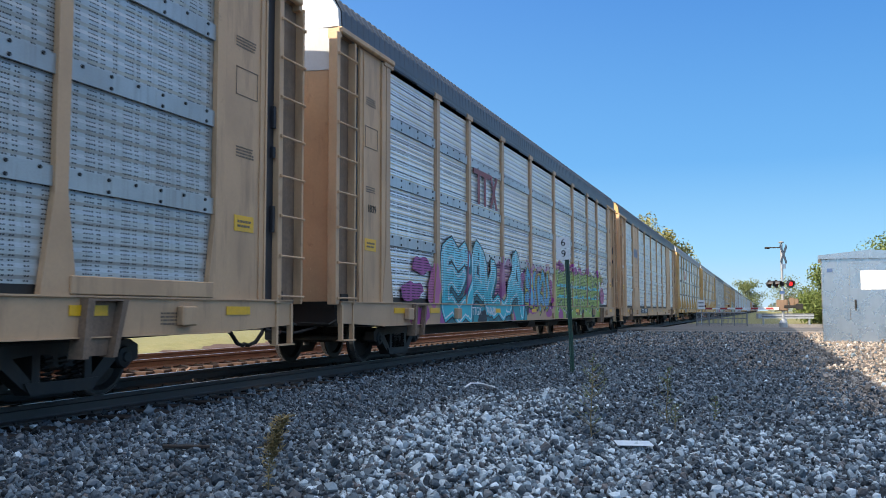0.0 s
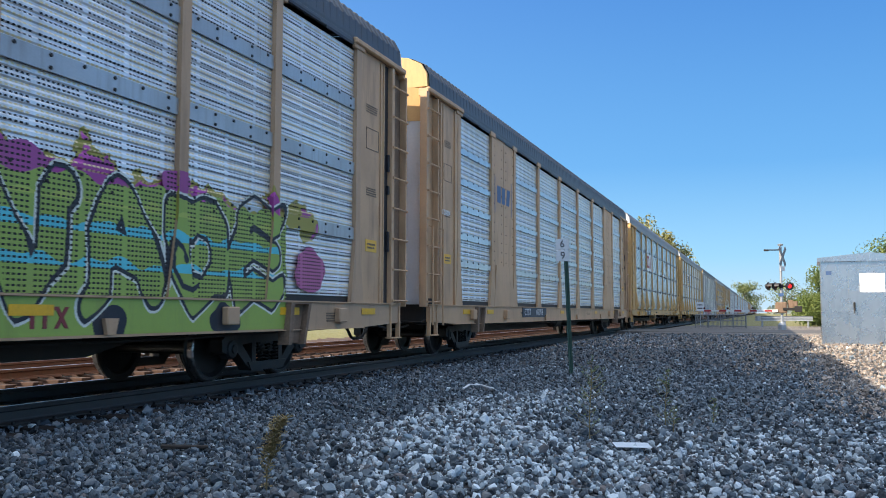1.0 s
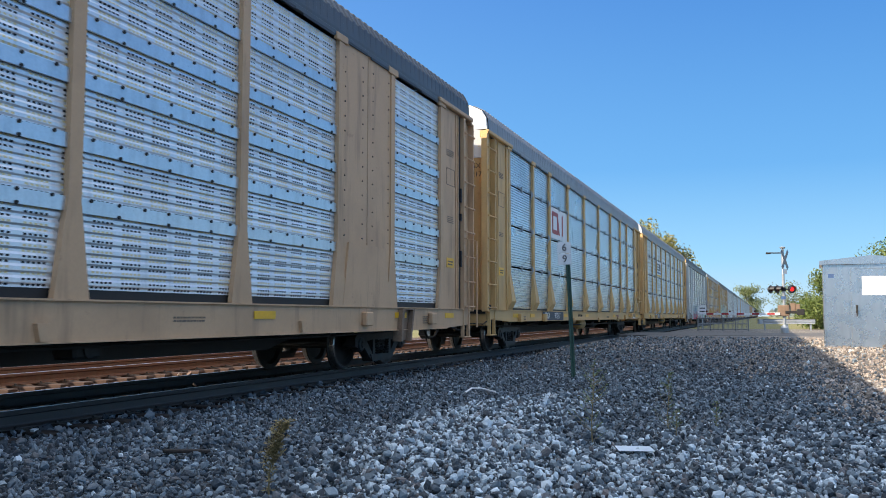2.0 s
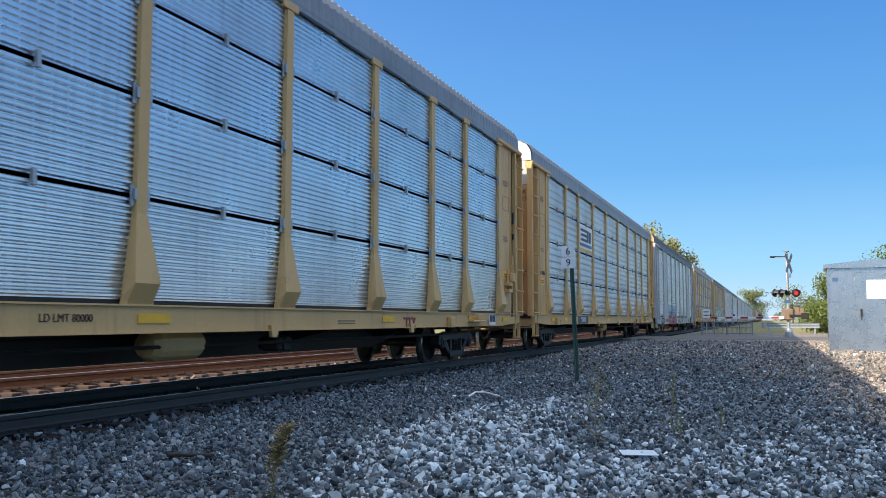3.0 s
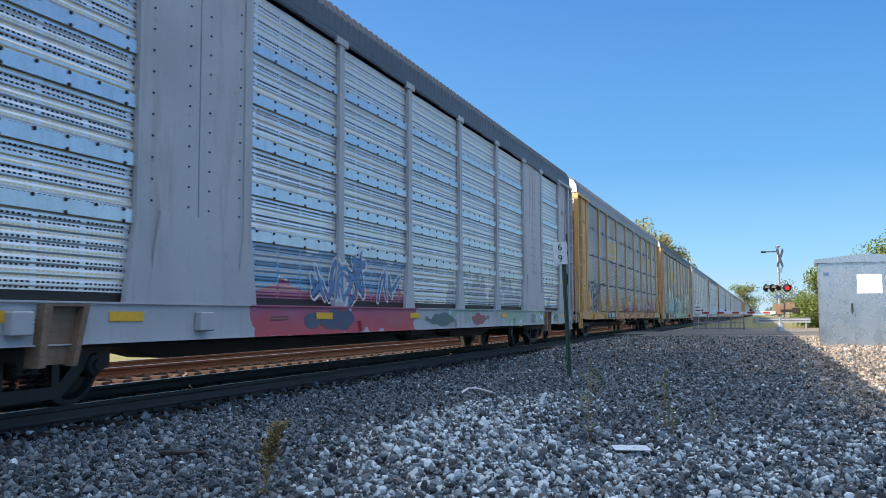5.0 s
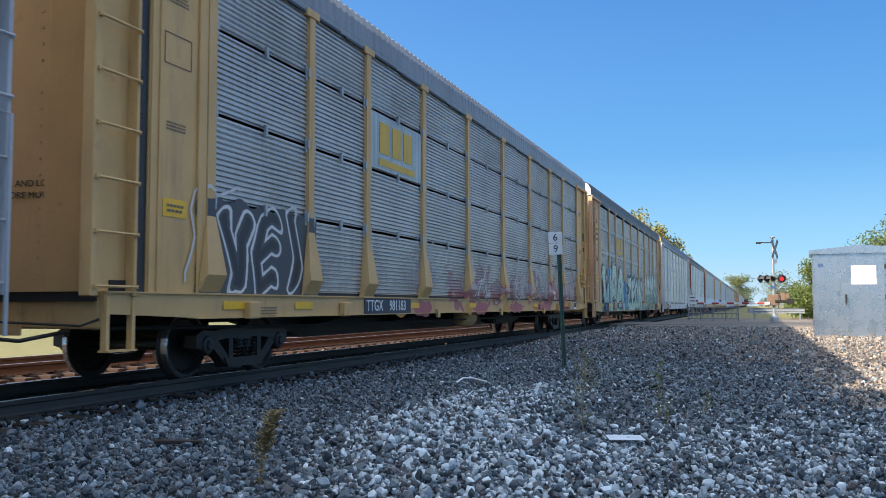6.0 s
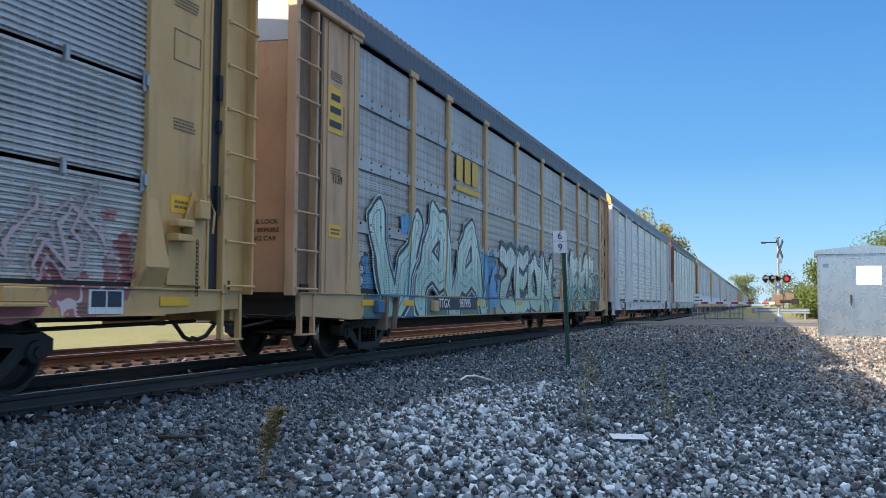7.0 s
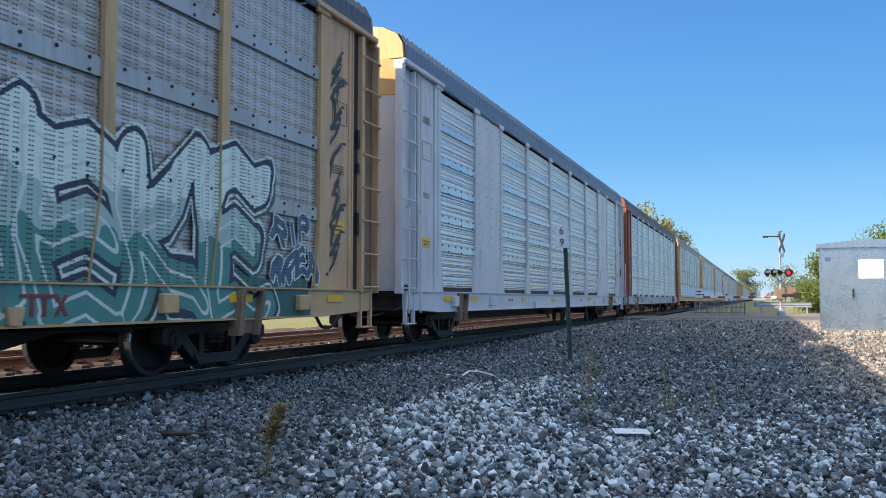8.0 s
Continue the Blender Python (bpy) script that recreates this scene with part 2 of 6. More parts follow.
# ---- shapes ----
class Shape:
    """Collects boxes, prisms, tubes and turned forms into one mesh."""

    def __init__(self):
        self.v, self.f = [], []

    def add(self, vs, fs):
        k = len(self.v)
        self.v += [tuple(p) for p in vs]
        self.f += [tuple(i + k for i in f) for f in fs]
        return self

    def box(self, x0, x1, y0, y1, z0, z1, bev=0.0):
        if bev <= 0:
            vs = [(x, y, z) for x in (x0, x1) for y in (y0, y1) for z in (z0, z1)]
            return self.add(vs, [(0, 1, 3, 2), (4, 6, 7, 5), (0, 4, 5, 1), (2, 3, 7, 6), (0, 2, 6, 4), (1, 5, 7, 3)])
        bm = bmesh.new()
        bmesh.ops.create_cube(bm, size=1)
        for w in bm.verts:
            w.co = ((x0 + x1) / 2 + w.co.x * (x1 - x0), (y0 + y1) / 2 + w.co.y * (y1 - y0), (z0 + z1) / 2 + w.co.z * (z1 - z0))
        bmesh.ops.bevel(bm, geom=bm.edges[:], offset=bev, segments=1, affect="EDGES")
        bm.verts.index_update()
        self.add([w.co[:] for w in bm.verts], [[w.index for w in f.verts] for f in bm.faces])
        bm.free()
        return self

    def prism(self, poly, axis, a, b):
        """poly: pairs in the two other axes, in the order x, y, z."""
        n = len(poly)

        def at(p, d):
            return (d, *p) if axis == "x" else (p[0], d, p[1]) if axis == "y" else (*p, d)
        vs = [at(p, a) for p in poly] + [at(p, b) for p in poly]
        fs = [tuple(range(n)), tuple(range(2 * n - 1, n - 1, -1))] + [(i, i + n, (i + 1) % n + n, (i + 1) % n) for i in range(n)]
        return self.add(vs, fs)

    def tube(self, points, r, n=8, r_end=None):
        pts = [Vector(p) for p in points]
        vs, fs = [], []
        for i, p in enumerate(pts):
            d = (pts[min(i + 1, len(pts) - 1)] - pts[max(i - 1, 0)]).normalized()
            a = d.cross(Vector((0, 0, 1)) if abs(d.z) < 0.9 else Vector((1, 0, 0))).normalized()
            b = d.cross(a)
            rr = r if r_end is None else r + (r_end - r) * i / max(1, len(pts) - 1)
            vs += [p + rr * (math.cos(t) * a + math.sin(t) * b) for t in (2 * math.pi * k / n for k in range(n))]
        for i in range(len(pts) - 1):
            fs += [(i * n + k, i * n + (k + 1) % n, (i + 1) * n + (k + 1) % n, (i + 1) * n + k) for k in range(n)]
        fs += [tuple(range(n - 1, -1, -1)), tuple((len(pts) - 1) * n + k for k in range(n))]
        return self.add(vs, fs)

    def lathe(self, profile, centre, n=24, axis="y"):
        """profile: (radius, distance along the axis)."""
        vs, fs = [], []
        for r, h in profile:
            for k in range(n):
                t = 2 * math.pi * k / n
                a, b = r * math.cos(t), r * math.sin(t)
                q = {"y": (a, h, b), "z": (a, b, h), "x": (h, a, b)}[axis]
                vs.append((centre[0] + q[0], centre[1] + q[1], centre[2] + q[2]))
        m = len(profile)
        for i in range(m - 1):
            fs += [(i * n + k, i * n + (k + 1) % n, (i + 1) * n + (k + 1) % n, (i + 1) * n + k) for k in range(n)]
        fs += [tuple(range(n - 1, -1, -1)), tuple((m - 1) * n + k for k in range(n))]
        return self.add(vs, fs)

    def mesh(self, name, material, smooth=False):
        me = bpy.data.meshes.new(name)
        me.from_pydata(self.v, [], self.f)
        bm = bmesh.new()
        bm.from_mesh(me)
        bmesh.ops.recalc_face_normals(bm, faces=bm.faces[:])
        bm.to_mesh(me)
        bm.free()
        me.materials.append(material)
        if smooth:
            me.shade_smooth()
        return me


MESHES = {}


def part(name, shape, material, parent=None, label="", key=None, smooth=False, at=None):
    """One mesh object, under a thing or a part. key: share the mesh between alike parts; shape may then be a function."""
    full = (key, material.name) if key else None
    me = MESHES.get(full) if full else None
    if me is None:
        sh = shape() if callable(shape) else shape
        me = sh if isinstance(sh, bpy.types.Mesh) else sh.mesh(name, material, smooth)
        if full:
            MESHES[full] = me
    ob = new(name, me)
    ob.parent = parent
    if at is not None:
        ob.matrix_basis = at
    if label:
        tagged(ob, label)
    return ob


def thing(name, label, category, group="", at=None, kind=""):
    ob = new(name)
    ob.empty_display_size = 0.2
    if at is not None:
        ob.matrix_basis = at
    return tagged(ob, label, category, group, kind)


def lettering(words, height, material, depth=0.003):
    """A mesh of words with the built-in font, standing in the x-z plane and read from -y, centred."""
    key = ("text", words, height, material.name)
    if key in MESHES:
        return MESHES[key]
    cu = bpy.data.curves.new("lettering", "FONT")
    cu.body, cu.size, cu.extrude, cu.align_x, cu.align_y, cu.resolution_u = words, height * 1.38, depth, "CENTER", "CENTER", 3
    tmp = new("lettering", cu)
    bpy.context.view_layer.update()
    me = bpy.data.meshes.new_from_object(tmp.evaluated_get(bpy.context.evaluated_depsgraph_get()))
    bpy.data.objects.remove(tmp)
    me.transform(pose(0, 0, 0, 90))
    me.materials.clear()
    me.materials.append(material)
    MESHES[key] = me
    return me


# ---- ground ----
def smooth(a, b, x):
    t = np.clip((x - a) / (b - a), 0, 1)
    return t * t * (3 - 2 * t)


def ripple(x, y):
    return 0.5 * np.sin(1.7 * x + 0.6 * y) * np.sin(1.3 * y - 0.4 * x) + 0.3 * np.sin(3.9 * x - 2.2 * y + 1.0) * np.sin(3.1 * y + 0.8)


def heap(x, y):
    """The low heap of pale gravel: 0 to 1."""
    a = np.exp(-(((x - 7.3) / 2.9) ** 2 + ((y - 2.35 - 0.17 * (x - 7.3)) / 1.05) ** 2) ** 1.6)
    b = np.exp(-(((x - 10.4) / 1.7) ** 2 + ((y - 2.6) / 0.8) ** 2) ** 1.5)
    return np.clip(a + 0.7 * b, 0, 1)


def height(x, y):
    """The ground's height at arrays x, y."""
    x, y = np.asarray(x, float), np.asarray(y, float)
    z = -0.33 + 0.33 * smooth(17, 25, x) - 0.05 * smooth(-2, -9, y)
    z = z + 0.035 * ripple(x, y) * (1 - smooth(15, 30, np.abs(x)))
    z = z + 0.17 * heap(x, y)
    bed = smooth(4.8, 6.3, y) * (1 - smooth(14.6, 16.6, y))
    z = z * (1 - bed) + bed * -0.315
    z = z - 0.35 * smooth(16, 22, y)
    return z + 2.0 * smooth(60, 400, np.abs(y))


def ground_mat():
    n = Nodes("gravel_and_grass")
    o = n.xyz()
    v = n.t.nodes.new("ShaderNodeTexVoronoi")
    n.put(v.inputs["Vector"], n.co)
    v.inputs["Scale"].default_value = 22
    big = n.noise(0.7, 4)
    stone = n.ramp(v.outputs["Color"], [(0.0, (0.10, 0.095, 0.09)), (0.4, (0.24, 0.22, 0.20)), (0.75, (0.34, 0.28, 0.23)), (1.0, (0.46, 0.42, 0.38))])
    # Darker between the stone cells: crevice shade put into the colour.
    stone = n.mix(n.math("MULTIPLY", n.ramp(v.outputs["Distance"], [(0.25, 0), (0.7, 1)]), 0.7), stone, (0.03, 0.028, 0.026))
    stone = n.mix(n.ramp(big, [(0.35, 0), (0.7, 0.5)]), stone, (0.30, 0.25, 0.20))
    # Dark towards the track, pale beyond: shade and sun put into the colour.
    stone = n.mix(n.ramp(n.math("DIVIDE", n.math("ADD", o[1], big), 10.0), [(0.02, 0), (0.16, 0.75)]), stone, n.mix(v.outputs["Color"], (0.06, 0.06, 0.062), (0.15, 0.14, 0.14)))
    # Near-black ground below the loose stones: shade of their gaps as colour.
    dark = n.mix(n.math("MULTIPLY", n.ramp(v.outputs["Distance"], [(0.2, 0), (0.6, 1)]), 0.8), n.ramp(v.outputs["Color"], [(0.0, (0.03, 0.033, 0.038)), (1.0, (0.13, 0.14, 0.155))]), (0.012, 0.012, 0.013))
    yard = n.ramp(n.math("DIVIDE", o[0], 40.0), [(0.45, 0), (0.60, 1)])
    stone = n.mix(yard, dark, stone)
    brown = n.math("MULTIPLY", n.ramp(n.math("DIVIDE", o[1], 20.0), [(0.46, 0), (0.5, 1)]), 0.85)
    stone = n.mix(brown, stone, n.mix(big, (0.055, 0.024, 0.014), (0.10, 0.046, 0.028)))
    grass = n.mix(n.noise(3, 5), (0.12, 0.13, 0.035), (0.27, 0.23, 0.10))
    side = n.math("ADD", n.math("GREATER_THAN", n.math("ADD", o[1], n.math("MULTIPLY", big, 2.0)), 16.6),
                  n.math("MULTIPLY", n.math("GREATER_THAN", n.math("ADD", n.math("MULTIPLY", o[1], -1.0), n.math("MULTIPLY", big, 3.0)), 6.5), n.math("GREATER_THAN", o[0], 30.0)))
    far = n.math("GREATER_THAN", o[0], 62.0)
    far = n.math("MULTIPLY", far, n.math("LESS_THAN", o[1], 5.2))
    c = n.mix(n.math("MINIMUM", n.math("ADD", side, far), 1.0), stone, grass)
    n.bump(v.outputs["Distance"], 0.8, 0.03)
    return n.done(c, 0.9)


def axis_steps(a, fine_a, fine_b, b, step):
    xs = list(np.arange(fine_a, fine_b, step))
    s, x = step, fine_b
    while x < b:
        xs.append(x)
        s *= 1.18
        x += s
    xs.append(b)
    s, x = step, fine_a
    while x > a:
        s *= 1.18
        x -= s
        xs.insert(0, max(x, a))
    return np.array(xs)


def sheet(name, xs, ys, zf, material):
    X, Y = np.meshgrid(xs, ys, indexing="ij")
    V = np.stack([X, Y, zf(X, Y)], -1).reshape(-1, 3)
    k = np.arange(len(xs) * len(ys)).reshape(len(xs), len(ys))
    q = np.stack([k[:-1, :-1], k[1:, :-1], k[1:, 1:], k[:-1, 1:]], -1).reshape(-1, 4)
    me = bpy.data.meshes.new(name)
    me.from_pydata(V.tolist(), [], q.tolist())
    me.materials.append(material)
    me.shade_smooth()
    return me


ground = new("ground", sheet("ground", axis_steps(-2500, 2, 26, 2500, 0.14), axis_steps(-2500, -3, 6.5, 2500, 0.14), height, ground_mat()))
tagged(ground, "gravel yard with brown ballast, dry grass beyond the tracks", "ground", kind="structure")

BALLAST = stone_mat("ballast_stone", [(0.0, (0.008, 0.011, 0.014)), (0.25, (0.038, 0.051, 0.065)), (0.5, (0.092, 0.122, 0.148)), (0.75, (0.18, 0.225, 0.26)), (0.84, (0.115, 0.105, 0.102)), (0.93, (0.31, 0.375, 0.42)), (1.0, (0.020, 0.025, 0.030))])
LIMESTONE = stone_mat("pale_limestone", [(0.0, (0.022, 0.029, 0.036)), (0.25, (0.080, 0.103, 0.123)), (0.45, (0.21, 0.255, 0.285)), (0.72, (0.63, 0.71, 0.76)), (0.88, (0.44, 0.49, 0.52)), (0.94, (0.15, 0.13, 0.125)), (1.0, (0.045, 0.053, 0.062))])


RUSTY = stone_mat("rusty_ballast_stone", [(0.0, (0.03, 0.018, 0.012)), (0.5, (0.07, 0.036, 0.022)), (0.9, (0.13, 0.075, 0.05)), (1.0, (0.25, 0.2, 0.16))])
# Brown stone, also paled: part of the sunlight is put into its colour.
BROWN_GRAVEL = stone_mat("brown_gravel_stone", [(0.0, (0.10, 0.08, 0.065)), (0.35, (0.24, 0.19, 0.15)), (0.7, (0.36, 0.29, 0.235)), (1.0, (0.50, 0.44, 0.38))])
LUMP = np.array([(-1, 1.618, 0), (1, 1.618, 0), (-1, -1.618, 0), (1, -1.618, 0), (0, -1, 1.618), (0, 1, 1.618), (0, -1, -1.618), (0, 1, -1.618), (1.618, 0, -1), (1.618, 0, 1), (-1.618, 0, -1), (-1.618, 0, 1)]) / 1.9
LUMP_FACES = ((0, 11, 5), (0, 5, 1), (0, 1, 7), (0, 7, 10), (0, 10, 11), (1, 5, 9), (5, 11, 4), (11, 10, 2), (10, 7, 6), (7, 1, 8), (3, 9, 4), (3, 4, 2), (3, 2, 6), (3, 6, 8), (3, 8, 9), (4, 9, 5), (2, 4, 11), (6, 2, 10), (8, 6, 7), (9, 8, 1))
CHIP = np.array([(-1, -1, -1), (-1, -1, 1), (-1, 1, -1), (-1, 1, 1), (1, -1, -1), (1, -1, 1), (1, 1, -1), (1, 1, 1)]) * 0.62
CHIP_FACES = ((0, 1, 3), (0, 3, 2), (4, 6, 7), (4, 7, 5), (0, 4, 5), (0, 5, 1), (2, 3, 7), (2, 7, 6), (0, 2, 6), (0, 6, 4), (1, 5, 7), (1, 7, 3))


def stones(name, places, sizes, material, seed, base, faces):
    """Many crushed stones in one mesh: dented lumps, or simpler chips farther off."""
    rng = np.random.default_rng(seed)
    tri, nv, m = np.array(faces), len(base), len(places)
    P = base[None] * rng.uniform(0.62, 1.35, (m, nv, 1)) * rng.uniform(0.55, 1.3, (m, 1, 3))
    q = rng.normal(size=(m, 4))
    q /= np.linalg.norm(q, axis=1, keepdims=True)
    w, x, y, z = q.T
    R = np.stack([1 - 2 * (y * y + z * z), 2 * (x * y - z * w), 2 * (x * z + y * w), 2 * (x * y + z * w), 1 - 2 * (x * x + z * z), 2 * (y * z - x * w), 2 * (x * z - y * w), 2 * (y * z + x * w), 1 - 2 * (x * x + y * y)], -1).reshape(m, 3, 3)
    P = np.einsum("mij,mkj->mki", R, P) * sizes[:, None, None] + places[:, None, :]
    F = (tri[None] + nv * np.arange(m)[:, None, None]).reshape(-1)
    me = bpy.data.meshes.new(name)
    me.vertices.add(m * nv), me.loops.add(len(F)), me.polygons.add(len(F) // 3)
    me.vertices.foreach_set("co", P.astype(np.float32).ravel())
    me.loops.foreach_set("vertex_index", F.astype(np.int32))
    me.polygons.foreach_set("loop_start", np.arange(0, len(F), 3, dtype=np.int32))
    me.update(calc_edges=True)
    me.shade_flat()
    me.materials.append(material)
    return new(name, me)


def scatter(count, x0, x1, y0, y1, seed):
    rng = np.random.default_rng(seed)
    return rng.uniform(x0, x1, count), rng.uniform(y0, y1, count), rng


for far, count, x0, x1, y0, y1, s0, s1, seed in ((0, 62000, 3.2, 9.0, -1.3, 6.4, 0.010, 0.022, 1), (1, 84000, 9.0, 18.5, -2.6, 6.4, 0.010, 0.023, 2), (1, 38000, 18.5, 36, -3.8, 6.4, 0.013, 0.028, 3), (1, 9000, 3, 26, 6.3, 6.95, 0.014, 0.03, 4), (1, 7000, 4, 26, 6.95, 10.3, 0.016, 0.034, 6)):
    X, Y, rng = scatter(count, x0, x1, y0, y1, seed)
    S = rng.uniform(s0, s1, count) * rng.choice([0.75, 1.0, 1.35, 1.8], count, p=[0.36, 0.42, 0.17, 0.05])
    keep = (Y < 1.12 * X + 0.6) & (Y > -0.16 * X - 0.5)
    X, Y, S = X[keep], Y[keep], S[keep]
    hp = heap(X, Y) + 0.62 * smooth(12.0, 7.5, X) * smooth(2.2, 0.8, Y)
    hp = hp - 0.75 * np.exp(-((X - 8.5) / 1.3) ** 2 - ((Y - 1.65) / 0.42) ** 2)
    white = hp + rng.uniform(-0.5, 0.5, len(X)) > 0.46
    P = np.stack([X, Y, height(X, Y) + S * rng.uniform(-0.4, 1.7, len(X))], -1)
    shape = (CHIP, CHIP_FACES) if far else (LUMP, LUMP_FACES)
    # Picks the sunlit side of the yard for the paler brown stones.
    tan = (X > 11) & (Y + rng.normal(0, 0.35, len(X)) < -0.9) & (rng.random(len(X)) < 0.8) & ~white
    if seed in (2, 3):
        tagged(stones("brown_gravel", P[tan], S[tan], BROWN_GRAVEL, seed + 50, *shape), "tan-brown gravel around the shelter, part of the sunlight in its colour", "gravel", kind="stuff")
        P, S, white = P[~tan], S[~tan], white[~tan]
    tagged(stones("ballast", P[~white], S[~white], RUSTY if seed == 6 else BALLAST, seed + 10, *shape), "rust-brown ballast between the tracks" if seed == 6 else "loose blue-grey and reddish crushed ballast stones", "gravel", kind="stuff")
    if seed == 3:
        # More of the brown stones, their sunlit tone put into the colour.
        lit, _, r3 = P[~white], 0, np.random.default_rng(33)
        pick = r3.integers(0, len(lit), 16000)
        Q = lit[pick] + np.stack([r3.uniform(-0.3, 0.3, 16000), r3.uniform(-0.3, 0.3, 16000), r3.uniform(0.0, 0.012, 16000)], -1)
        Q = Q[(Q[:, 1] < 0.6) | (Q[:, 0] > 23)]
        tagged(stones("brown_gravel", Q, r3.uniform(0.012, 0.026, len(Q)), BROWN_GRAVEL, 35, *shape), "tan-brown gravel near the crossing, sunlit tone in its colour", "gravel", kind="stuff")
    if white.sum() > 50:
        tagged(stones("limestone_gravel", P[white], S[white], LIMESTONE, seed + 20, *shape), "pale limestone gravel heaped beside the track", "gravel", kind="stuff")

# ---- tracks ----
RAIL_SIDE = surface("rail_web_dark", (0.046, 0.042, 0.038), 0.55, 0.1, amount=0.4, dirt=(0.06, 0.035, 0.022))
RAIL_RUST = surface("rail_rust", (0.10, 0.042, 0.025), 0.8, 0.1, amount=0.5)
RAIL_TOP = surface("rail_head_polished", (0.36, 0.36, 0.36), 0.38, 1.0, amount=0.1, bump=0.03)
TIE = surface("creosoted_tie", (0.028, 0.021, 0.017), 0.85, grain=12, amount=0.5, dirt=(0.05, 0.034, 0.024))
RAIL_SECTION = [(-0.076, -0.18), (0.076, -0.18), (0.076, -0.168), (0.018, -0.148), (0.009, -0.13), (0.009, -0.06), (0.034, -0.045), (0.037, -0.012), (0.030, -0.002),
                (-0.030, -0.002), (-0.037, -0.012), (-0.034, -0.045), (-0.009, -0.06), (-0.009, -0.13), (-0.018, -0.148), (-0.076, -0.168)]


def railway(y, web, label, ties, wood):
    track = thing("railway_track", label, "railway track", at=pose(0, y, RAIL_Z))
    for s in (-0.755, 0.755):
        r = part("rail", Shape().prism([(a + s, b) for a, b in RAIL_SECTION], "x", -120, 900), web, track)
        part("rail_head", Shape().prism([(s - 0.029, -0.003), (s + 0.029, -0.003), (s + 0.027, 0.0), (s - 0.027, 0.0)], "x", -120, 900), RAIL_TOP, r, "polished running surface")
    for k in range(ties):
        t = part("tie", lambda: Shape().box(-0.11, 0.11, -1.3, 1.3, -0.36, -0.19, 0.012), wood, track, key="tie", at=pose(1 + k * 0.53, 0, 0))
        for s in (-0.755, 0.755):
            part("tie_plate", lambda: Shape().box(-0.09, 0.09, -0.15, 0.15, -0.19, -0.178, 0.003).box(-0.07, -0.045, -0.10, -0.075, -0.178, -0.15).box(0.045, 0.07, 0.075, 0.10, -0.178, -0.15), RAIL_SIDE, t, key="plate", at=pose(0, s, 0))
    rest = Shape()
    for k in range(ties, 400):
        rest.box(k * 0.53 + 0.89, k * 0.53 + 1.11, -1.3, 1.3, -0.36, -0.19)
    tagged(part("tie_stretch", rest, wood, track), kind="stuff")
    return track


railway(TRACK_Y, RAIL_SIDE, "railway track with dark steel rails on creosoted ties", 90, TIE)
railway(TRACK_Y + 4.3, RAIL_RUST, "second railway track with rusty rails in brown ballast", 40, surface("rusty_tie", (0.045, 0.024, 0.016), 0.9, grain=12, amount=0.5, dirt=(0.07, 0.035, 0.02)))


# ---- autorack cars ----
POSTS = (2.55, 5.1, 7.15, 9.85, 12.75, 15.75, 18.65, 21.35, 23.4, 25.95)
SIDE, FLOOR, EAVE = -1.5, 1.06, 5.2


def corrugated(u0, u1, z0, z1, pitch, depth, y):
    """A folded sheet with level ribs, rounded by four facets a rib, and its edge turned in."""
    count = max(1, round((z1 - z0) / pitch))
    pts = []
    for i in range(count):
        a = z0 + (z1 - z0) * i / count
        p = (z1 - z0) / count
        pts += [(y, a), (y, a + 0.22 * p), (y - depth, a + 0.42 * p), (y - depth, a + 0.78 * p)]
    pts.append((y, z1))
    back = [(y + 0.02, z1), (y + 0.02, z0)]
    ring = pts + back
    s = Shape()
    n = len(ring)
    s.v = [(u0, a, b) for a, b in ring] + [(u1, a, b) for a, b in ring]
    s.f = [(i, i + 1, i + 1 + n, i + n) for i in range(n - 1)]
    return s


def roof_shape():
    arc = [(-1.52, 5.17), (-1.53, 5.30), (-1.51, 5.57), (-1.40, 5.77), (-1.12, 5.91), (-0.6, 5.99), (0, 6.02)]
    arc = arc + [(-a, b) for a, b in arc[-2::-1]]
    s = Shape()
    us, n = [], len(arc)
    u = 0.75
    while u < 27.7:
        us += [(u, 0), (u + 0.10, 0), (u + 0.13, 0.022), (u + 0.20, 0.022)]
        u += 0.225
    us.append((27.75, 0))
    for u, k in us:
        for i, (a, b) in enumerate(arc):
            f = k if 1 < i < n - 2 else 0
            s.v.append((u, a * (1 + f * 0.3), b + f))
    for i in range(len(us) - 1):
        s.f += [(i * n + j, i * n + j + 1, (i + 1) * n + j + 1, (i + 1) * n + j) for j in range(n - 1)]
    return s


def post_shape(kick, u, w=0.085):
    s = Shape()
    s.prism([(-w, EAVE + 0.02), (w, EAVE + 0.02), (w, 1.95), (0.23, 1.005), (-0.23, 1.005), (-w, 1.95)], "y", SIDE - 0.045, SIDE + 0.02)
    if kick:
        s.add([(-w, SIDE - 0.045, 1.95), (w, SIDE - 0.045, 1.95), (-0.2, SIDE - 0.15, 1.22), (0.2, SIDE - 0.15, 1.22), (-0.2, SIDE - 0.045, 1.01), (0.2, SIDE - 0.045, 1.01),
               (-0.23, SIDE - 0.044, 1.10), (0.23, SIDE - 0.044, 1.10)], [(0, 1, 3, 2), (2, 3, 5, 4), (0, 2, 4, 6), (1, 7, 5, 3)])
    s.box(-0.2, 0.2, SIDE - 0.06, SIDE, EAVE - 0.09, EAVE + 0.03, 0.01)
    s.v = [(x + u, y, z) for x, y, z in s.v]
    return s


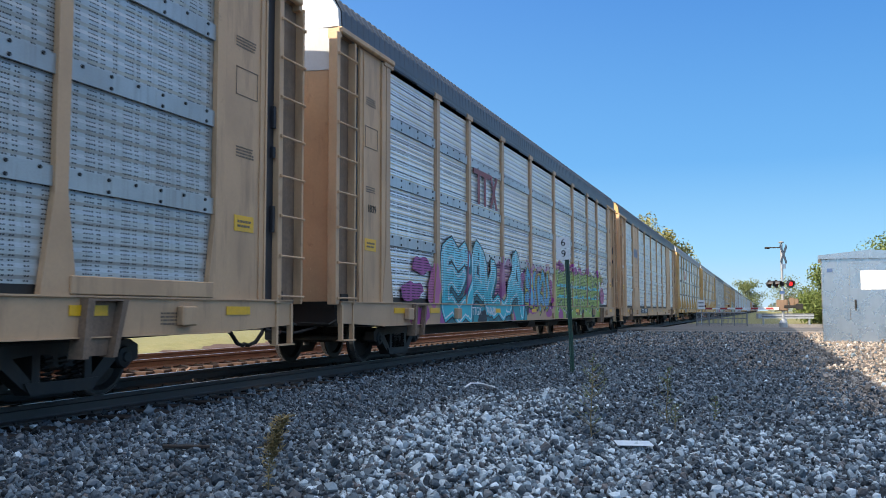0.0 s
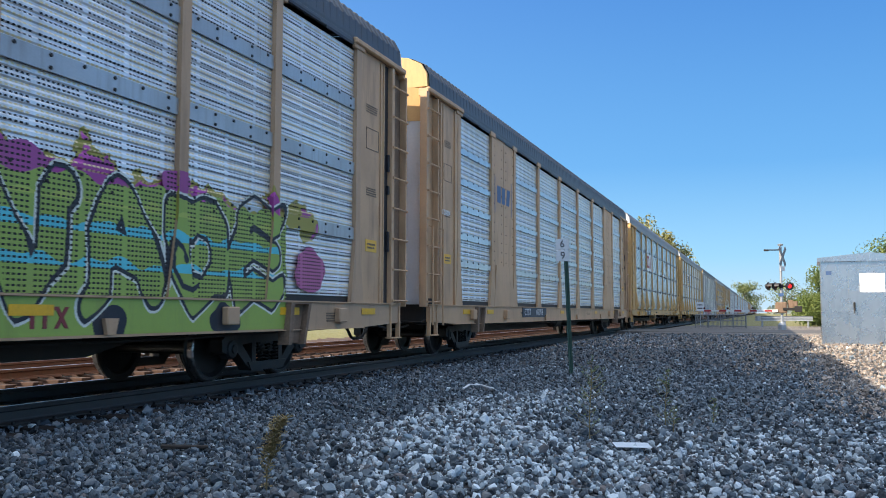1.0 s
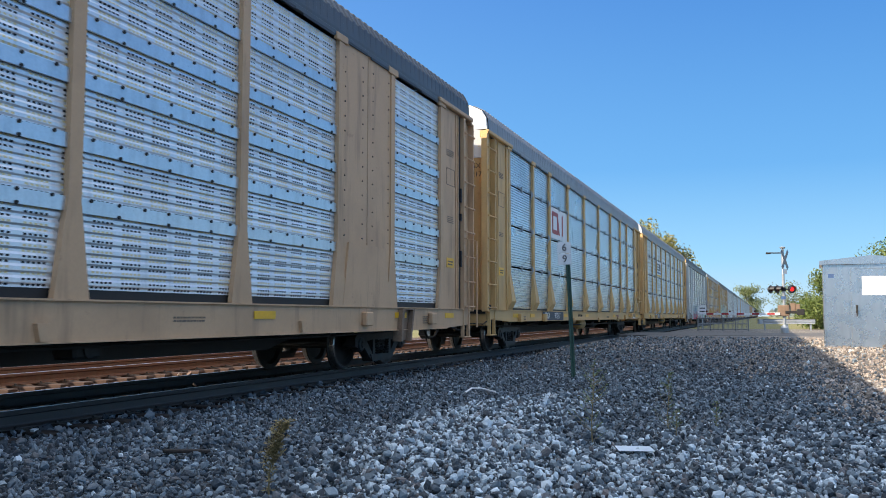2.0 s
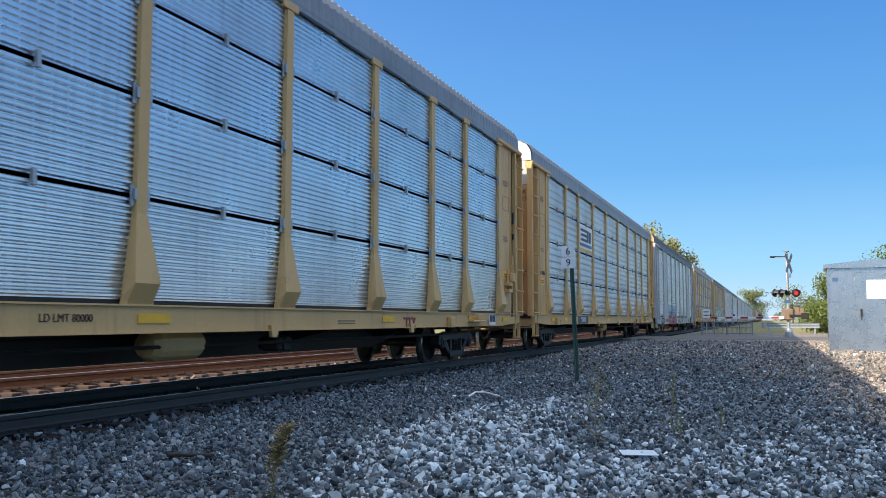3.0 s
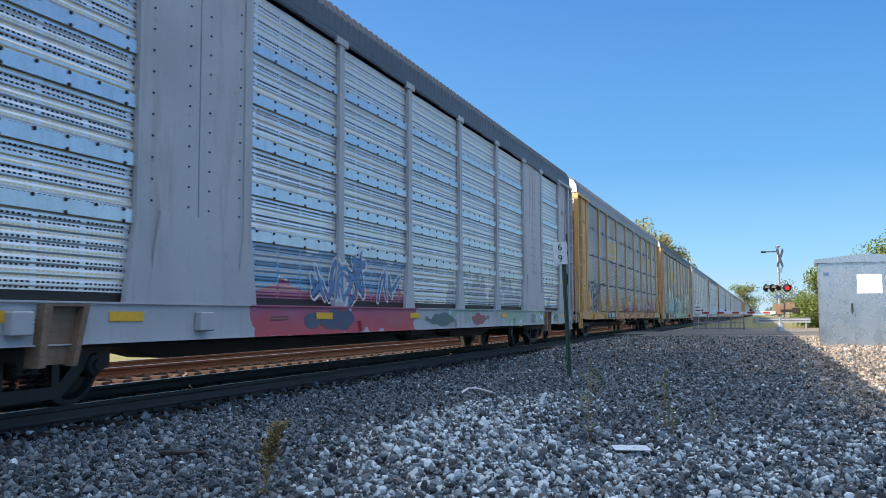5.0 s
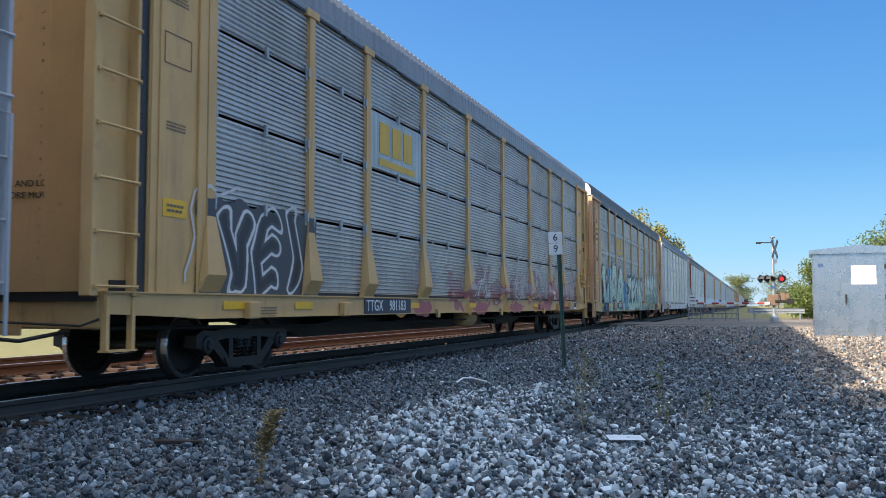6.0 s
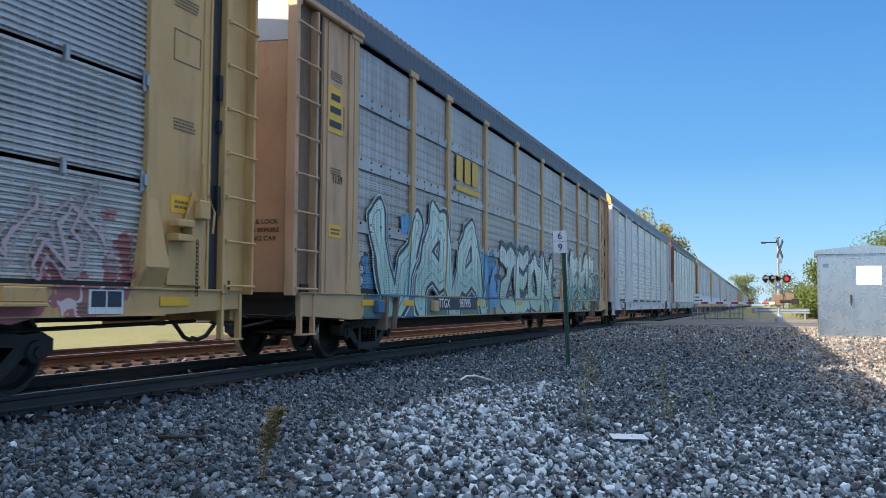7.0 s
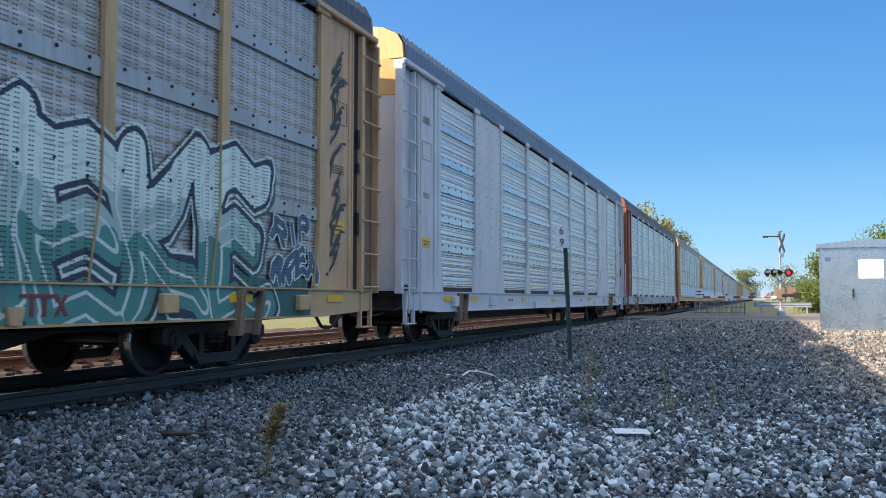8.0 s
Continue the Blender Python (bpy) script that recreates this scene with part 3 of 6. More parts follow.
def wheel_shape():
    me = Shape().lathe([(0.06, -0.09), (0.09, -0.09), (0.10, -0.03), (0.32, 0.0), (0.37, -0.05), (0.41, -0.05), (0.424, -0.035), (0.424, 0.045), (0.455, 0.06), (0.455, 0.085), (0.37, 0.085), (0.33, 0.03), (0.1, 0.06), (0.06, 0.06)],
                       (0, 0, 0), 28).mesh("wheel", WHEEL)
    me.materials.append(TREAD)
    for p in me.polygons:
        if math.hypot(p.center.x, p.center.z) > 0.412 and p.center.y < 0.05:
            p.material_index = 1
    return me


def frame_shape():
    """Cast side frame of a truck, seen from its side, with its openings."""
    s = Shape()
    top = [(-1.12, 0.40), (-1.12, 0.55), (-0.98, 0.62), (-0.72, 0.60), (-0.42, 0.66), (0.42, 0.66), (0.72, 0.60), (0.98, 0.62), (1.12, 0.55), (1.12, 0.40), (0.98, 0.36), (0.80, 0.46), (0.40, 0.50), (-0.40, 0.50), (-0.80, 0.46), (-0.98, 0.36)]
    s.prism(top, "y", -0.09, 0.09)
    s.prism([(-0.42, 0.12), (0.42, 0.12), (0.50, 0.24), (-0.50, 0.24)], "y", -0.10, 0.10)
    for k in (-1, 1):
        s.prism([(k * 0.40, 0.12), (k * 0.52, 0.20), (k * 0.86, 0.47), (k * 0.72, 0.56), (k * 0.40, 0.26)], "y", -0.08, 0.08)
        s.prism([(k * 0.30, 0.22), (k * 0.40, 0.22), (k * 0.40, 0.52), (k * 0.30, 0.52)], "y", -0.09, 0.09)
    return s


def spring_shape():
    return Shape().tube([(0.055 * math.cos(k * 1.2), 0.055 * math.sin(k * 1.2), 0.01 + 0.25 * k / 29) for k in range(30)], 0.013, 4)


def truck(car, u):
    bogie = part("truck", lambda: Shape().box(-0.2, 0.2, -1.1, 1.1, 0.34, 0.6, 0.03).box(-0.35, 0.35, -0.3, 0.3, 0.5, 0.7, 0.02).tube([(-0.72, -0.6, 0.40), (-0.72, 0.6, 0.40)], 0.03).tube([(0.72, -0.6, 0.40), (0.72, 0.6, 0.40)], 0.03),
                 TRUCK, car, "dark cast-iron two-axle truck", key="bolster", at=pose(u, 0, RAIL_Z))
    for s in (-1, 1):
        part("side_frame", frame_shape, TRUCK, bogie, key="sideframe", at=pose(0, s * 1.02, 0))
        for k in (-0.19, 0.0, 0.19):
            part("spring", spring_shape, TRUCK, bogie, key="spring", at=pose(k, s * 1.09, 0.235))
        for a in (-0.89, 0.89):
            part("wheel", wheel_shape, WHEEL, bogie, key="wheel", smooth=False, at=pose(a, s * 0.755, 0.425, 0, 0, 0 if s < 0 else 180))
            part("bearing_cap", lambda: Shape().lathe([(0.13, -0.10), (0.13, 0.02), (0.11, 0.05), (0.06, 0.06), (0.05, 0.08)], (0, 0, 0), 16), TRUCK, bogie, key="cap", at=pose(a, s * 1.08, 0.425, 0, 0, 0 if s > 0 else 180))
    for a in (-0.89, 0.89):
        part("axle", lambda: Shape().tube([(0, -1.05, 0), (0, 1.05, 0)], 0.075, 12), WHEEL, bogie, key="axle", at=pose(a, 0, 0.425))


def ladder(car, u, material, back):
    lad = part("ladder", lambda: Shape().box(-0.36, -0.25, SIDE - 0.07, SIDE + 0.08, 0.95, EAVE - 0.03, 0.01).box(0.28, 0.33, SIDE - 0.07, SIDE + 0.06, 0.95, EAVE - 0.05, 0.008), material, car, key="ladder", at=pose(u, 0, 0))
    part("ladder_back", lambda: Shape().box(-0.27, 0.29, SIDE + 0.055, SIDE + 0.068, 0.95, EAVE - 0.03), back, lad, key="ladderback")
    for k in range(8):
        part("rung", lambda: Shape().tube([(-0.31, SIDE - 0.095, 0), (0.31, SIDE - 0.095, 0)], 0.016, 6).box(-0.335, -0.30, SIDE - 0.1, SIDE - 0.06, -0.02, 0.02).box(0.29, 0.32, SIDE - 0.1, SIDE - 0.06, -0.02, 0.02), material, lad, key="rung", at=pose(0, 0, 1.05 + k * 0.54))
    return lad


def writing_bars(rows, w, h):
    """Small unreadable stencilling as plain bars."""
    s = Shape()
    rnd = random.Random(rows * 31 + int(w * 100))
    for r in range(rows):
        x = -w / 2
        while x < w / 2 - 0.02:
            b = rnd.uniform(0.02, 0.07)
            s.box(x, min(x + b, w / 2), -0.0015, 0.0015, -r * h * 1.9, -r * h * 1.9 + h)
            x += b + 0.015
    return s


def autorack(label, style, coat, sheet_mat, roof, kick=True, post_coat=None, door=None, cap=None, sill=None, number="", logo=None, plain=False, pitch=0.098, depth=0.011, band_mat=None, marks=(), door_words=(), plate_u=7.9, plate_w=1.4, emblem_u=0, notice=False, strip=False, spray=None):
    """A covered two- or three-deck car carrier. u runs from the coupling ahead of the car to the one behind it."""
    car = thing("autorack_car", label, "railway car", "cars of the freight train")
    post_coat, door, sill, cap = post_coat or coat, door or coat, sill or coat, cap or coat
    # underframe
    low = 0.715 if kick else 0.605
    part("side_sill", lambda: Shape().prism([(0.75, 0.985), (27.75, 0.985), (27.75, low + 0.06), (26.2, low), (2.3, low), (0.75, low + 0.06)], "y", SIDE - 0.03, SIDE + 0.03), sill, car, key=("sill", kick))
    part("sill_flange", lambda: Shape().box(2.3, 26.2, SIDE - 0.06, SIDE + 0.1, low - 0.012, low + 0.002).box(0.75, 27.75, SIDE - 0.06, SIDE + 0.1, 0.986, 1.005), sill, car, key=("flange", kick))
    part("sill_filler", lambda: Shape().box(0.9, 27.6, SIDE + 0.035, SIDE + 0.06, 0.96, 1.12), STEEL, car, key="filler")
    part("far_sill", lambda: Shape().prism([(0.75, 0.97), (27.75, 0.97), (27.75, 0.66), (25.9, 0.585), (2.6, 0.585), (0.75, 0.66)], "y", 1.47, 1.53), sill, car, key="farsill")
    part("deck", lambda: Shape().box(0.7, 27.8, -1.44, 1.44, 0.9, 1.0), STEEL, car, key="deck")
    part("centre_sill", lambda: Shape().box(0.9, 27.6, -0.33, 0.33, 0.62, 0.9, 0.02).prism([(5.6, 0.64), (7.2, 0.32), (21.3, 0.32), (22.9, 0.64)], "y", -0.3, 0.3), STEEL, car, key="csill")
    for u in (7.2, 10.7, 14.25, 17.8, 21.3):
        part("cross_bearer", lambda: Shape().prism([(-1.42, 0.9), (1.42, 0.9), (1.42, 0.74), (0.4, 0.5), (-0.4, 0.5), (-1.42, 0.74)], "x", -0.07, 0.07), STEEL, car, key="bearer", at=pose(u, 0, 0))
    for u in (4.05, 23.95):
        truck(car, u)
    for u in () if kick else (4.0, 24.0):
        part("bolster_end", lambda: Shape().prism([(-0.30, 0.97), (-0.20, 0.97), (-0.28, 0.40), (-0.36, 0.40)], "y", SIDE - 0.12, SIDE + 0.05).prism([(0.20, 0.97), (0.28, 0.97), (0.12, 0.40), (0.06, 0.40)], "y", SIDE - 0.12, SIDE + 0.05)
             .box(-0.30, 0.28, SIDE - 0.12, SIDE + 0.05, 0.955, 0.975).prism([(-0.22, 0.96), (0.22, 0.96), (0.08, 0.42), (-0.30, 0.42)], "y", SIDE - 0.034, SIDE - 0.031), GRIME, car, "rust-streaked bolster end", key="bolsterend", at=pose(u, 0, 0))
    part("brake_pipe", lambda: Shape().tube([(1.0, -1.15, 0.62), (5.5, -1.2, 0.56), (11, -1.2, 0.54), (22, -1.2, 0.54), (27.4, -1.1, 0.62)], 0.025, 6), STEEL, car, key="pipe")
    part("air_reservoir", lambda: Shape().lathe([(0.02, -0.52), (0.14, -0.48), (0.19, -0.38), (0.19, 0.38), (0.14, 0.48), (0.02, 0.52)], (13.95, -1.05, 0.56), 16, "x"), coat if kick else STEEL, car, key="tank")
    part("brake_valve", lambda: Shape().box(16.3, 16.7, -1.1, -0.8, 0.4, 0.62, 0.03).tube([(16.5, -1.12, 0.5), (16.5, -0.7, 0.5)], 0.09, 10), STEEL, car, key="valve")
    for u, s in ((0.0, 1), (28.5, -1)):
        part("coupler", lambda: Shape().box(0.12, 1.0, -0.09, 0.09, 0.78, 0.94, 0.02).prism([(-0.08, -0.1), (0.06, -0.16), (0.3, -0.13), (0.3, 0.13), (0.1, 0.2), (0.06, 0.06), (-0.05, 0.04)], "z", 0.72, 0.99), STEEL, car, key="coupler", at=pose(u, 0, 0, 0, 0, 0 if s > 0 else 180))
        part("end_sill", lambda: Shape().box(-0.05, 0.1, -1.46, 1.46, 0.62, 0.96, 0.02).box(-0.07, -0.05, -0.5, 0.5, 0.55, 1.0, 0.01), sill if kick else STEEL, car, key="endsill", at=pose(u + s * 0.8, 0, 0))
        part("air_hose", lambda: Shape().tube([(0.55, -0.32, 0.66), (0.42, -0.35, 0.52), (0.25, -0.34, 0.38), (0.08, -0.32, 0.34), (-0.02, -0.3, 0.36)], 0.03, 8), RUBBER, car, key="hose", at=pose(u, 0, 0) if s > 0 else pose(u, 0, 0) @ Matrix.Diagonal((-1, 1, 1, 1)))
        part("uncoupling_lever", lambda: Shape().tube([(0.75, -1.46, 0.72), (0.5, -1.46, 0.66), (0.5, -0.3, 0.7), (0.42, -0.2, 0.85)], 0.014, 6), STEEL, car, key="lever", at=pose(u, 0, 0) if s > 0 else pose(u, 0, 0) @ Matrix.Diagonal((-1, 1, 1, 1)))
        part("sill_step", lambda: Shape().box(-0.22, -0.17, -1.55, -1.48, 0.40, 0.95).box(0.17, 0.22, -1.55, -1.48, 0.40, 0.95).box(-0.22, 0.22, -1.58, -1.45, 0.39, 0.41), coat, car, key="step", at=pose(u + s * 0.98, 0, 0))
    # body
    part("roof", roof_shape, roof, car, key="roof")
    part("eave_rail", lambda: Shape().box(2.3, 26.2, SIDE - 0.04, SIDE + 0.04, EAVE - 0.03, EAVE + 0.05, 0.01), roof, car, key="eave")
    part("far_wall", lambda: corrugated(0.8, 27.7, 0.95, EAVE + 0.05, 0.21, -0.03, 1.46), sheet_mat, car, key="farwall")
    for k in (1, 2):
        part("inner_deck", lambda: Shape().box(0.9, 27.6, -1.3, 1.42, -0.04, 0.04), STEEL, car, key="inner", at=pose(0, 0, 1.06 + k * 1.38))
    for u, s in ((0.0, 1), (28.5, -1)):
        fl = pose(u, 0, 0) if s > 0 else pose(u, 0, 0) @ Matrix.Diagonal((-1, 1, 1, 1))
        part("end_panel", lambda: Shape().box(1.42, 2.5, SIDE + 0.0, SIDE + 0.05, 1.0, EAVE), coat, car, key="endpanel", at=fl)
        part("corner_channel", lambda: Shape().box(0.72, 1.3, SIDE + 0.07, SIDE + 0.10, 1.0, EAVE + 0.05), coat, car, key="channel", at=fl)
        # Solid black strip with latch blocks; the slot's shade is its colour.
        part("slot_shade_strip", lambda: Shape().box(1.20, 1.43, SIDE + 0.02, SIDE + 0.05, 1.0, EAVE - 0.03).box(1.24, 1.30, SIDE - 0.03, SIDE + 0.02, 1.9, 2.25).box(1.24, 1.30, SIDE - 0.03, SIDE + 0.02, 2.9, 3.05).box(1.24, 1.30, SIDE - 0.03, SIDE + 0.02, 3.3, 3.6), BLACK, car, "black strip for the shade in the slot beside the end door", key="slot", at=fl)
        for f0, f1, fy in ((1.44, 1.48, 0.018), (1.58, 1.61, 0.02), (2.30, 2.46, 0.035)):
            part("end_flange", lambda f0=f0, f1=f1, fy=fy: Shape().box(f0, f1, SIDE - fy, SIDE, 1.0, EAVE - 0.05, 0.006), coat, car, key=("flangeend", f0), at=fl)
        leaf = part("end_door", lambda: Shape().prism([(0.70, -1.38), (0.62, -0.9), (0.60, 0.0), (0.62, 0.9), (0.70, 1.38), (0.78, 1.38), (0.78, -1.38)], "z", 1.0, 4.62), door, car, key="door", at=fl)
        part("upper_door", lambda: Shape().prism([(0.69, -1.38), (0.61, -0.9), (0.59, 0.0), (0.61, 0.9), (0.69, 1.38), (0.77, 1.38), (0.77, -1.38)], "z", 4.625, 5.3).prism([(-1.51, 5.3), (-1.49, 5.57), (-1.38, 5.76), (-1.1, 5.9), (-0.6, 5.98), (0, 6.01), (0.6, 5.98), (1.1, 5.9), (1.38, 5.76), (1.49, 5.57), (1.51, 5.3)], "x", 0.66, 0.76), cap, leaf, key="upperdoor")
        tagged(part("riveting", lambda: rivets(), door, leaf, key="rivets"), kind="stuff")
        part("door_track", lambda: Shape().box(0.62, 2.75, SIDE - 0.09, SIDE + 0.02, EAVE - 0.02, EAVE + 0.08, 0.02).box(0.60, 0.68, SIDE - 0.06, -1.35, EAVE - 0.1, EAVE + 0.06, 0.01), coat, car, key="dtrack", at=fl)
        ladder(car, u + s * 0.86, coat, GRIME if style == "band" else coat)
        if style == "plate":
            part("grab_post", lambda: Shape().tube([(0.62, SIDE - 0.16, 0.6), (0.62, SIDE - 0.16, 2.5), (0.62, SIDE, 2.55)], 0.02, 6).tube([(1.2, SIDE - 0.16, 0.6), (1.2, SIDE - 0.16, 2.5), (1.2, SIDE, 2.55)], 0.02, 6), coat, car, key="grabpost", at=fl)
        if kick and s < 0:
            part("brake_bracket", lambda: Shape().prism([(1.62, 1.04), (1.60, 1.9), (1.68, 2.12), (1.80, 2.12), (1.98, 1.72), (2.26, 1.60), (2.28, 1.04)], "y", SIDE - 0.06, SIDE - 0.022).box(1.98, 2.27, SIDE - 0.2, SIDE - 0.06, 1.52, 1.60, 0.01).box(1.98, 2.27, SIDE - 0.2, SIDE - 0.06, 1.68, 1.76, 0.01).box(1.98, 2.03, SIDE - 0.2, SIDE - 0.06, 1.60, 1.68), coat, car, key="brakebracket", at=fl)
            part("hand_brake", lambda: Shape().tube([(1.70, SIDE - 0.1, 1.85), (1.72, SIDE - 0.12, 2.2), (1.70, SIDE - 0.1, 2.45)], 0.03, 6).box(1.62, 1.82, SIDE - 0.16, SIDE - 0.06, 1.80, 2.02, 0.015).tube([(1.63, SIDE - 0.12, 2.1), (1.52, SIDE - 0.14, 1.9), (1.55, SIDE - 0.14, 1.65)], 0.014, 6), coat, car, key="brake", at=fl)
            part("jack_bracket", lambda: Shape().box(4.1, 5.0, SIDE - 0.17, SIDE - 0.031, 0.80, 0.84, 0.008).box(4.1, 4.6, SIDE - 0.15, SIDE - 0.031, 0.84, 0.98, 0.012).box(4.1, 5.0, SIDE - 0.06, SIDE - 0.031, 0.88, 0.93), sill, car, key="jackbracket", at=fl)
    # sides: posts, panels and bands
    wide = style == "plate"
    spans = [(a, b) for a, b in zip(POSTS, POSTS[1:])]
    for u in POSTS:
        part("post", lambda u=u: post_shape(kick, u), post_coat, car, key=("post", kick, u))
    rows = {"gap": (1.03, 2.13, 3.2, 4.26, 5.19), "band": (1.0, 2.1, 3.15, 4.2, 5.19), "plate": (1.03, 1.9, 2.5, 3.12, 3.7, 4.38, 5.19)}[style]
    for i, (a, b) in enumerate(spans):
        a, b = a + 0.05, b - 0.05
        # Thin solid black strips put the shade of open eave slots into colour.
        for e0, e1, dz in () if plain else ((0.08, 0.46, 0.0), (0.54, 0.92, -0.02)):
            part("vent_slot", lambda a=a, b=b, e0=e0, e1=e1: Shape().box(a + (b - a) * e0, a + (b - a) * e1, SIDE - 0.046, SIDE - 0.03, EAVE - 0.045, EAVE - 0.005), BLACK, car, key=("vent", i, e0), at=pose(0, 0, dz))
        if strip and i in (0, 8):
            part("kick_strip", lambda a=a, b=b: Shape().box(a + 0.08, b - 0.08, SIDE - 0.07, SIDE - 0.01, 1.01, 1.19, 0.01), coat, car, key=("kickstrip", i))
        if wide and i in (1, 7):
            part("wide_plate", lambda a=a, b=b: Shape().box(a, (a + b) / 2 - 0.01, SIDE - 0.02, SIDE + 0.02, 1.02, EAVE).box((a + b) / 2 + 0.01, b, SIDE - 0.02, SIDE + 0.02, 1.02, EAVE)
                 .prism([(a + 0.05, 1.0), (b - 0.05, 1.0), (b - 0.25, 2.0), (a + 0.25, 2.0)], "y", SIDE - 0.05, SIDE - 0.02), coat, car, key=("wplate", i))
            tagged(part("riveting", lambda a=a, b=b: rivet_columns(a, b), STEEL, car, key=("wrivet", i)), kind="stuff")
            continue
        for j, (z0, z1) in enumerate(zip(rows, rows[1:])):
            g = 0.022 if style == "gap" else 0.095 if style == "band" else 0.07
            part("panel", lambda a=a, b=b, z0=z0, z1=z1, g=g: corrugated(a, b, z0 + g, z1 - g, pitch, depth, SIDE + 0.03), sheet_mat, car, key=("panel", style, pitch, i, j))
            if style == "gap":
                if j and not plain:
                    for e in (a + 0.05, b - 0.05):
                        part("latch", lambda: Shape().prism([(-0.05, -0.11), (0.05, -0.11), (0.05, 0.11), (-0.05, 0.11)], "y", SIDE - 0.02, SIDE - 0.005).box(-0.02, 0.02, SIDE - 0.05, SIDE - 0.02, -0.05, 0.07, 0.005), GALV, car, key="latch", at=pose(e, 0, z0))
                    part("clip", lambda: Shape().box(-0.025, 0.025, SIDE - 0.05, SIDE + 0.0, -0.09, 0.07, 0.006), GALV, car, key="clip", at=pose((a + b) / 2, 0, z0))
            elif j:
                band = part("band", lambda a=a, b=b, z0=z0, g=g: Shape().box(a, b, SIDE - 0.012, SIDE + 0.02, z0 - g, z0 + g), band_mat or BAND, car, key=("band", style, i, j))
                if not plain:
                    tagged(part("bolting", lambda a=a, b=b: bolts(a, b), STEEL, band, key=("bolts", i), at=pose(0, 0, z0)), kind="stuff")
    # markings
    if not plain:
        for u in (3.1, 4.9, 9.3, 13.0, 19.2, 23.8, 26.4):
            part("reflector", lambda: Shape().box(-0.26, 0.26, -0.003, 0.003, -0.05, 0.05), YELLOW, car, key="reflector", at=pose(u, SIDE - 0.041, 0.86))
        for u, z, r, w in ((1.9, 4.4, 4, 0.4), (1.9, 2.9, 3, 0.35), (26.55, 4.3, 4, 0.45), (26.55, 2.9, 4, 0.4), (3.9, 0.82, 4, 0.5), (25.2, 0.82, 4, 0.6), (17.6, 0.82, 2, 0.6), (8.0, 0.84, 2, 0.5)):
            tagged(part("stencil", lambda r=r, w=w: writing_bars(r, w, 0.02), MARK, car, key=("bars", r, w), at=pose(u, SIDE - (0.034 if z < 1 else 0.004), z)), kind="stuff")
        for u in (1.9, 26.55):
            plate = part("warning_label", lambda: Shape().box(-0.22, 0.22, -0.003, 0.003, -0.1, 0.1), YELLOW, car, key="warn", at=pose(u, SIDE - 0.004, 1.95))
            tagged(part("label_lines", lambda: writing_bars(2, 0.3, 0.03), MARK, plate, key="warnbars", at=pose(0, -0.005, 0.01)), kind="stuff")
        for u in (3.45, 6.2, 22.3) if kick else (3.45, 6.2, 22.3, 25.3):
            part("jacking_pad", lambda u=u: Shape().box(u - 0.13, u + 0.13, SIDE - 0.13, SIDE - 0.03, 0.69, 0.91, 0.015), sill, car, key=("pad", u))
        for u in (10.6, 15.4, 20.2):
            part("tie_down_bracket", lambda u=u: Shape().prism([(u - 0.1, 0.78), (u + 0.1, 0.78), (u + 0.06, 0.62), (u - 0.06, 0.62)], "y", SIDE - 0.08, SIDE - 0.03), sill, car, key=("tiedown", u))
        for u, s in ((0.0, 1), (28.5, -1)):
            part("load_notice", lambda: Shape().box(-0.25, 0.25, -0.003, 0.003, 0.17, 0.18).box(-0.25, 0.25, -0.003, 0.003, -0.18, -0.17).box(-0.25, -0.24, -0.003, 0.003, -0.18, 0.18).box(0.24, 0.25, -0.003, 0.003, -0.18, 0.18), MARK, car, key="notice", at=pose(u + s * 1.92, SIDE - 0.004, 3.75))
            if kick and s < 0:
                tagged(part("chain", chain_shape, STEEL, car, key="chain", at=pose(u + s * 1.83, SIDE - 0.13, 0.95)), kind="stuff")
            part("hanging_pipe", lambda: Shape().tube([(0.75, -1.1, 0.6), (0.4, -1.1, 0.56), (0.2, -1.0, 0.52), (-0.02, -0.9, 0.55)], 0.022, 6), STEEL, car, key="hpipe", at=pose(u, 0, 0) if s > 0 else pose(u, 0, 0) @ Matrix.Diagonal((-1, 1, 1, 1)))
    for words, u, z, h, m in marks:
        part("lettering", lettering(words, h, m), m, car, at=pose(u, SIDE - (0.036 if z < 1 else 0.006), z))
    for words, y, z, h in door_words:
        part("door_lettering", lettering(words, h, MARK_DARK), MARK_DARK, car, at=pose(0.612 + 0.16 * max(0.0, -y - 0.9), y, z, 0, 0, -81))
    if number:
        plate = car
        if plate_w:
            plate = part("number_plate", lambda: Shape().box(-plate_w, plate_w, -0.004, 0.004, -0.13, 0.13), NAVY, car, key=("numplate", plate_w), at=pose(plate_u, SIDE - 0.042, 0.85))
        way = plate_w or 1.15
        for word, x in zip(number.split(" "), (-0.60 * way, 0.38 * way)):
            part("number", lettering(word, 0.19, WHITE), WHITE, plate, at=pose(x, -0.006, 0) if plate_w else pose(plate_u + x, SIDE - 0.045, 0.84))
    if logo:
        logo(car)
    if spray:
        spray(car)
    if emblem_u:
        sill_emblem(car, emblem_u)
    if kick and not plain:
        board = part("routing_placard", lambda: Shape().box(-0.25, 0.25, -0.004, 0.004, -0.13, 0.11), WHITE, car, key="placard", at=pose(25.3, SIDE - 0.037, 0.86))
        for x in (-0.115, 0.115):
            part("field", lambda: Shape().box(-0.10, 0.10, -0.003, 0.003, -0.06, 0.095), NAVY, board, key="field", at=pose(x, -0.006, 0))
    if notice:
        board = part("quality_notice", Shape().box(-0.24, 0.24, -0.004, 0.004, -0.36, 0.36), YELLOW, car, at=pose(1.86, SIDE - 0.006, 3.82))
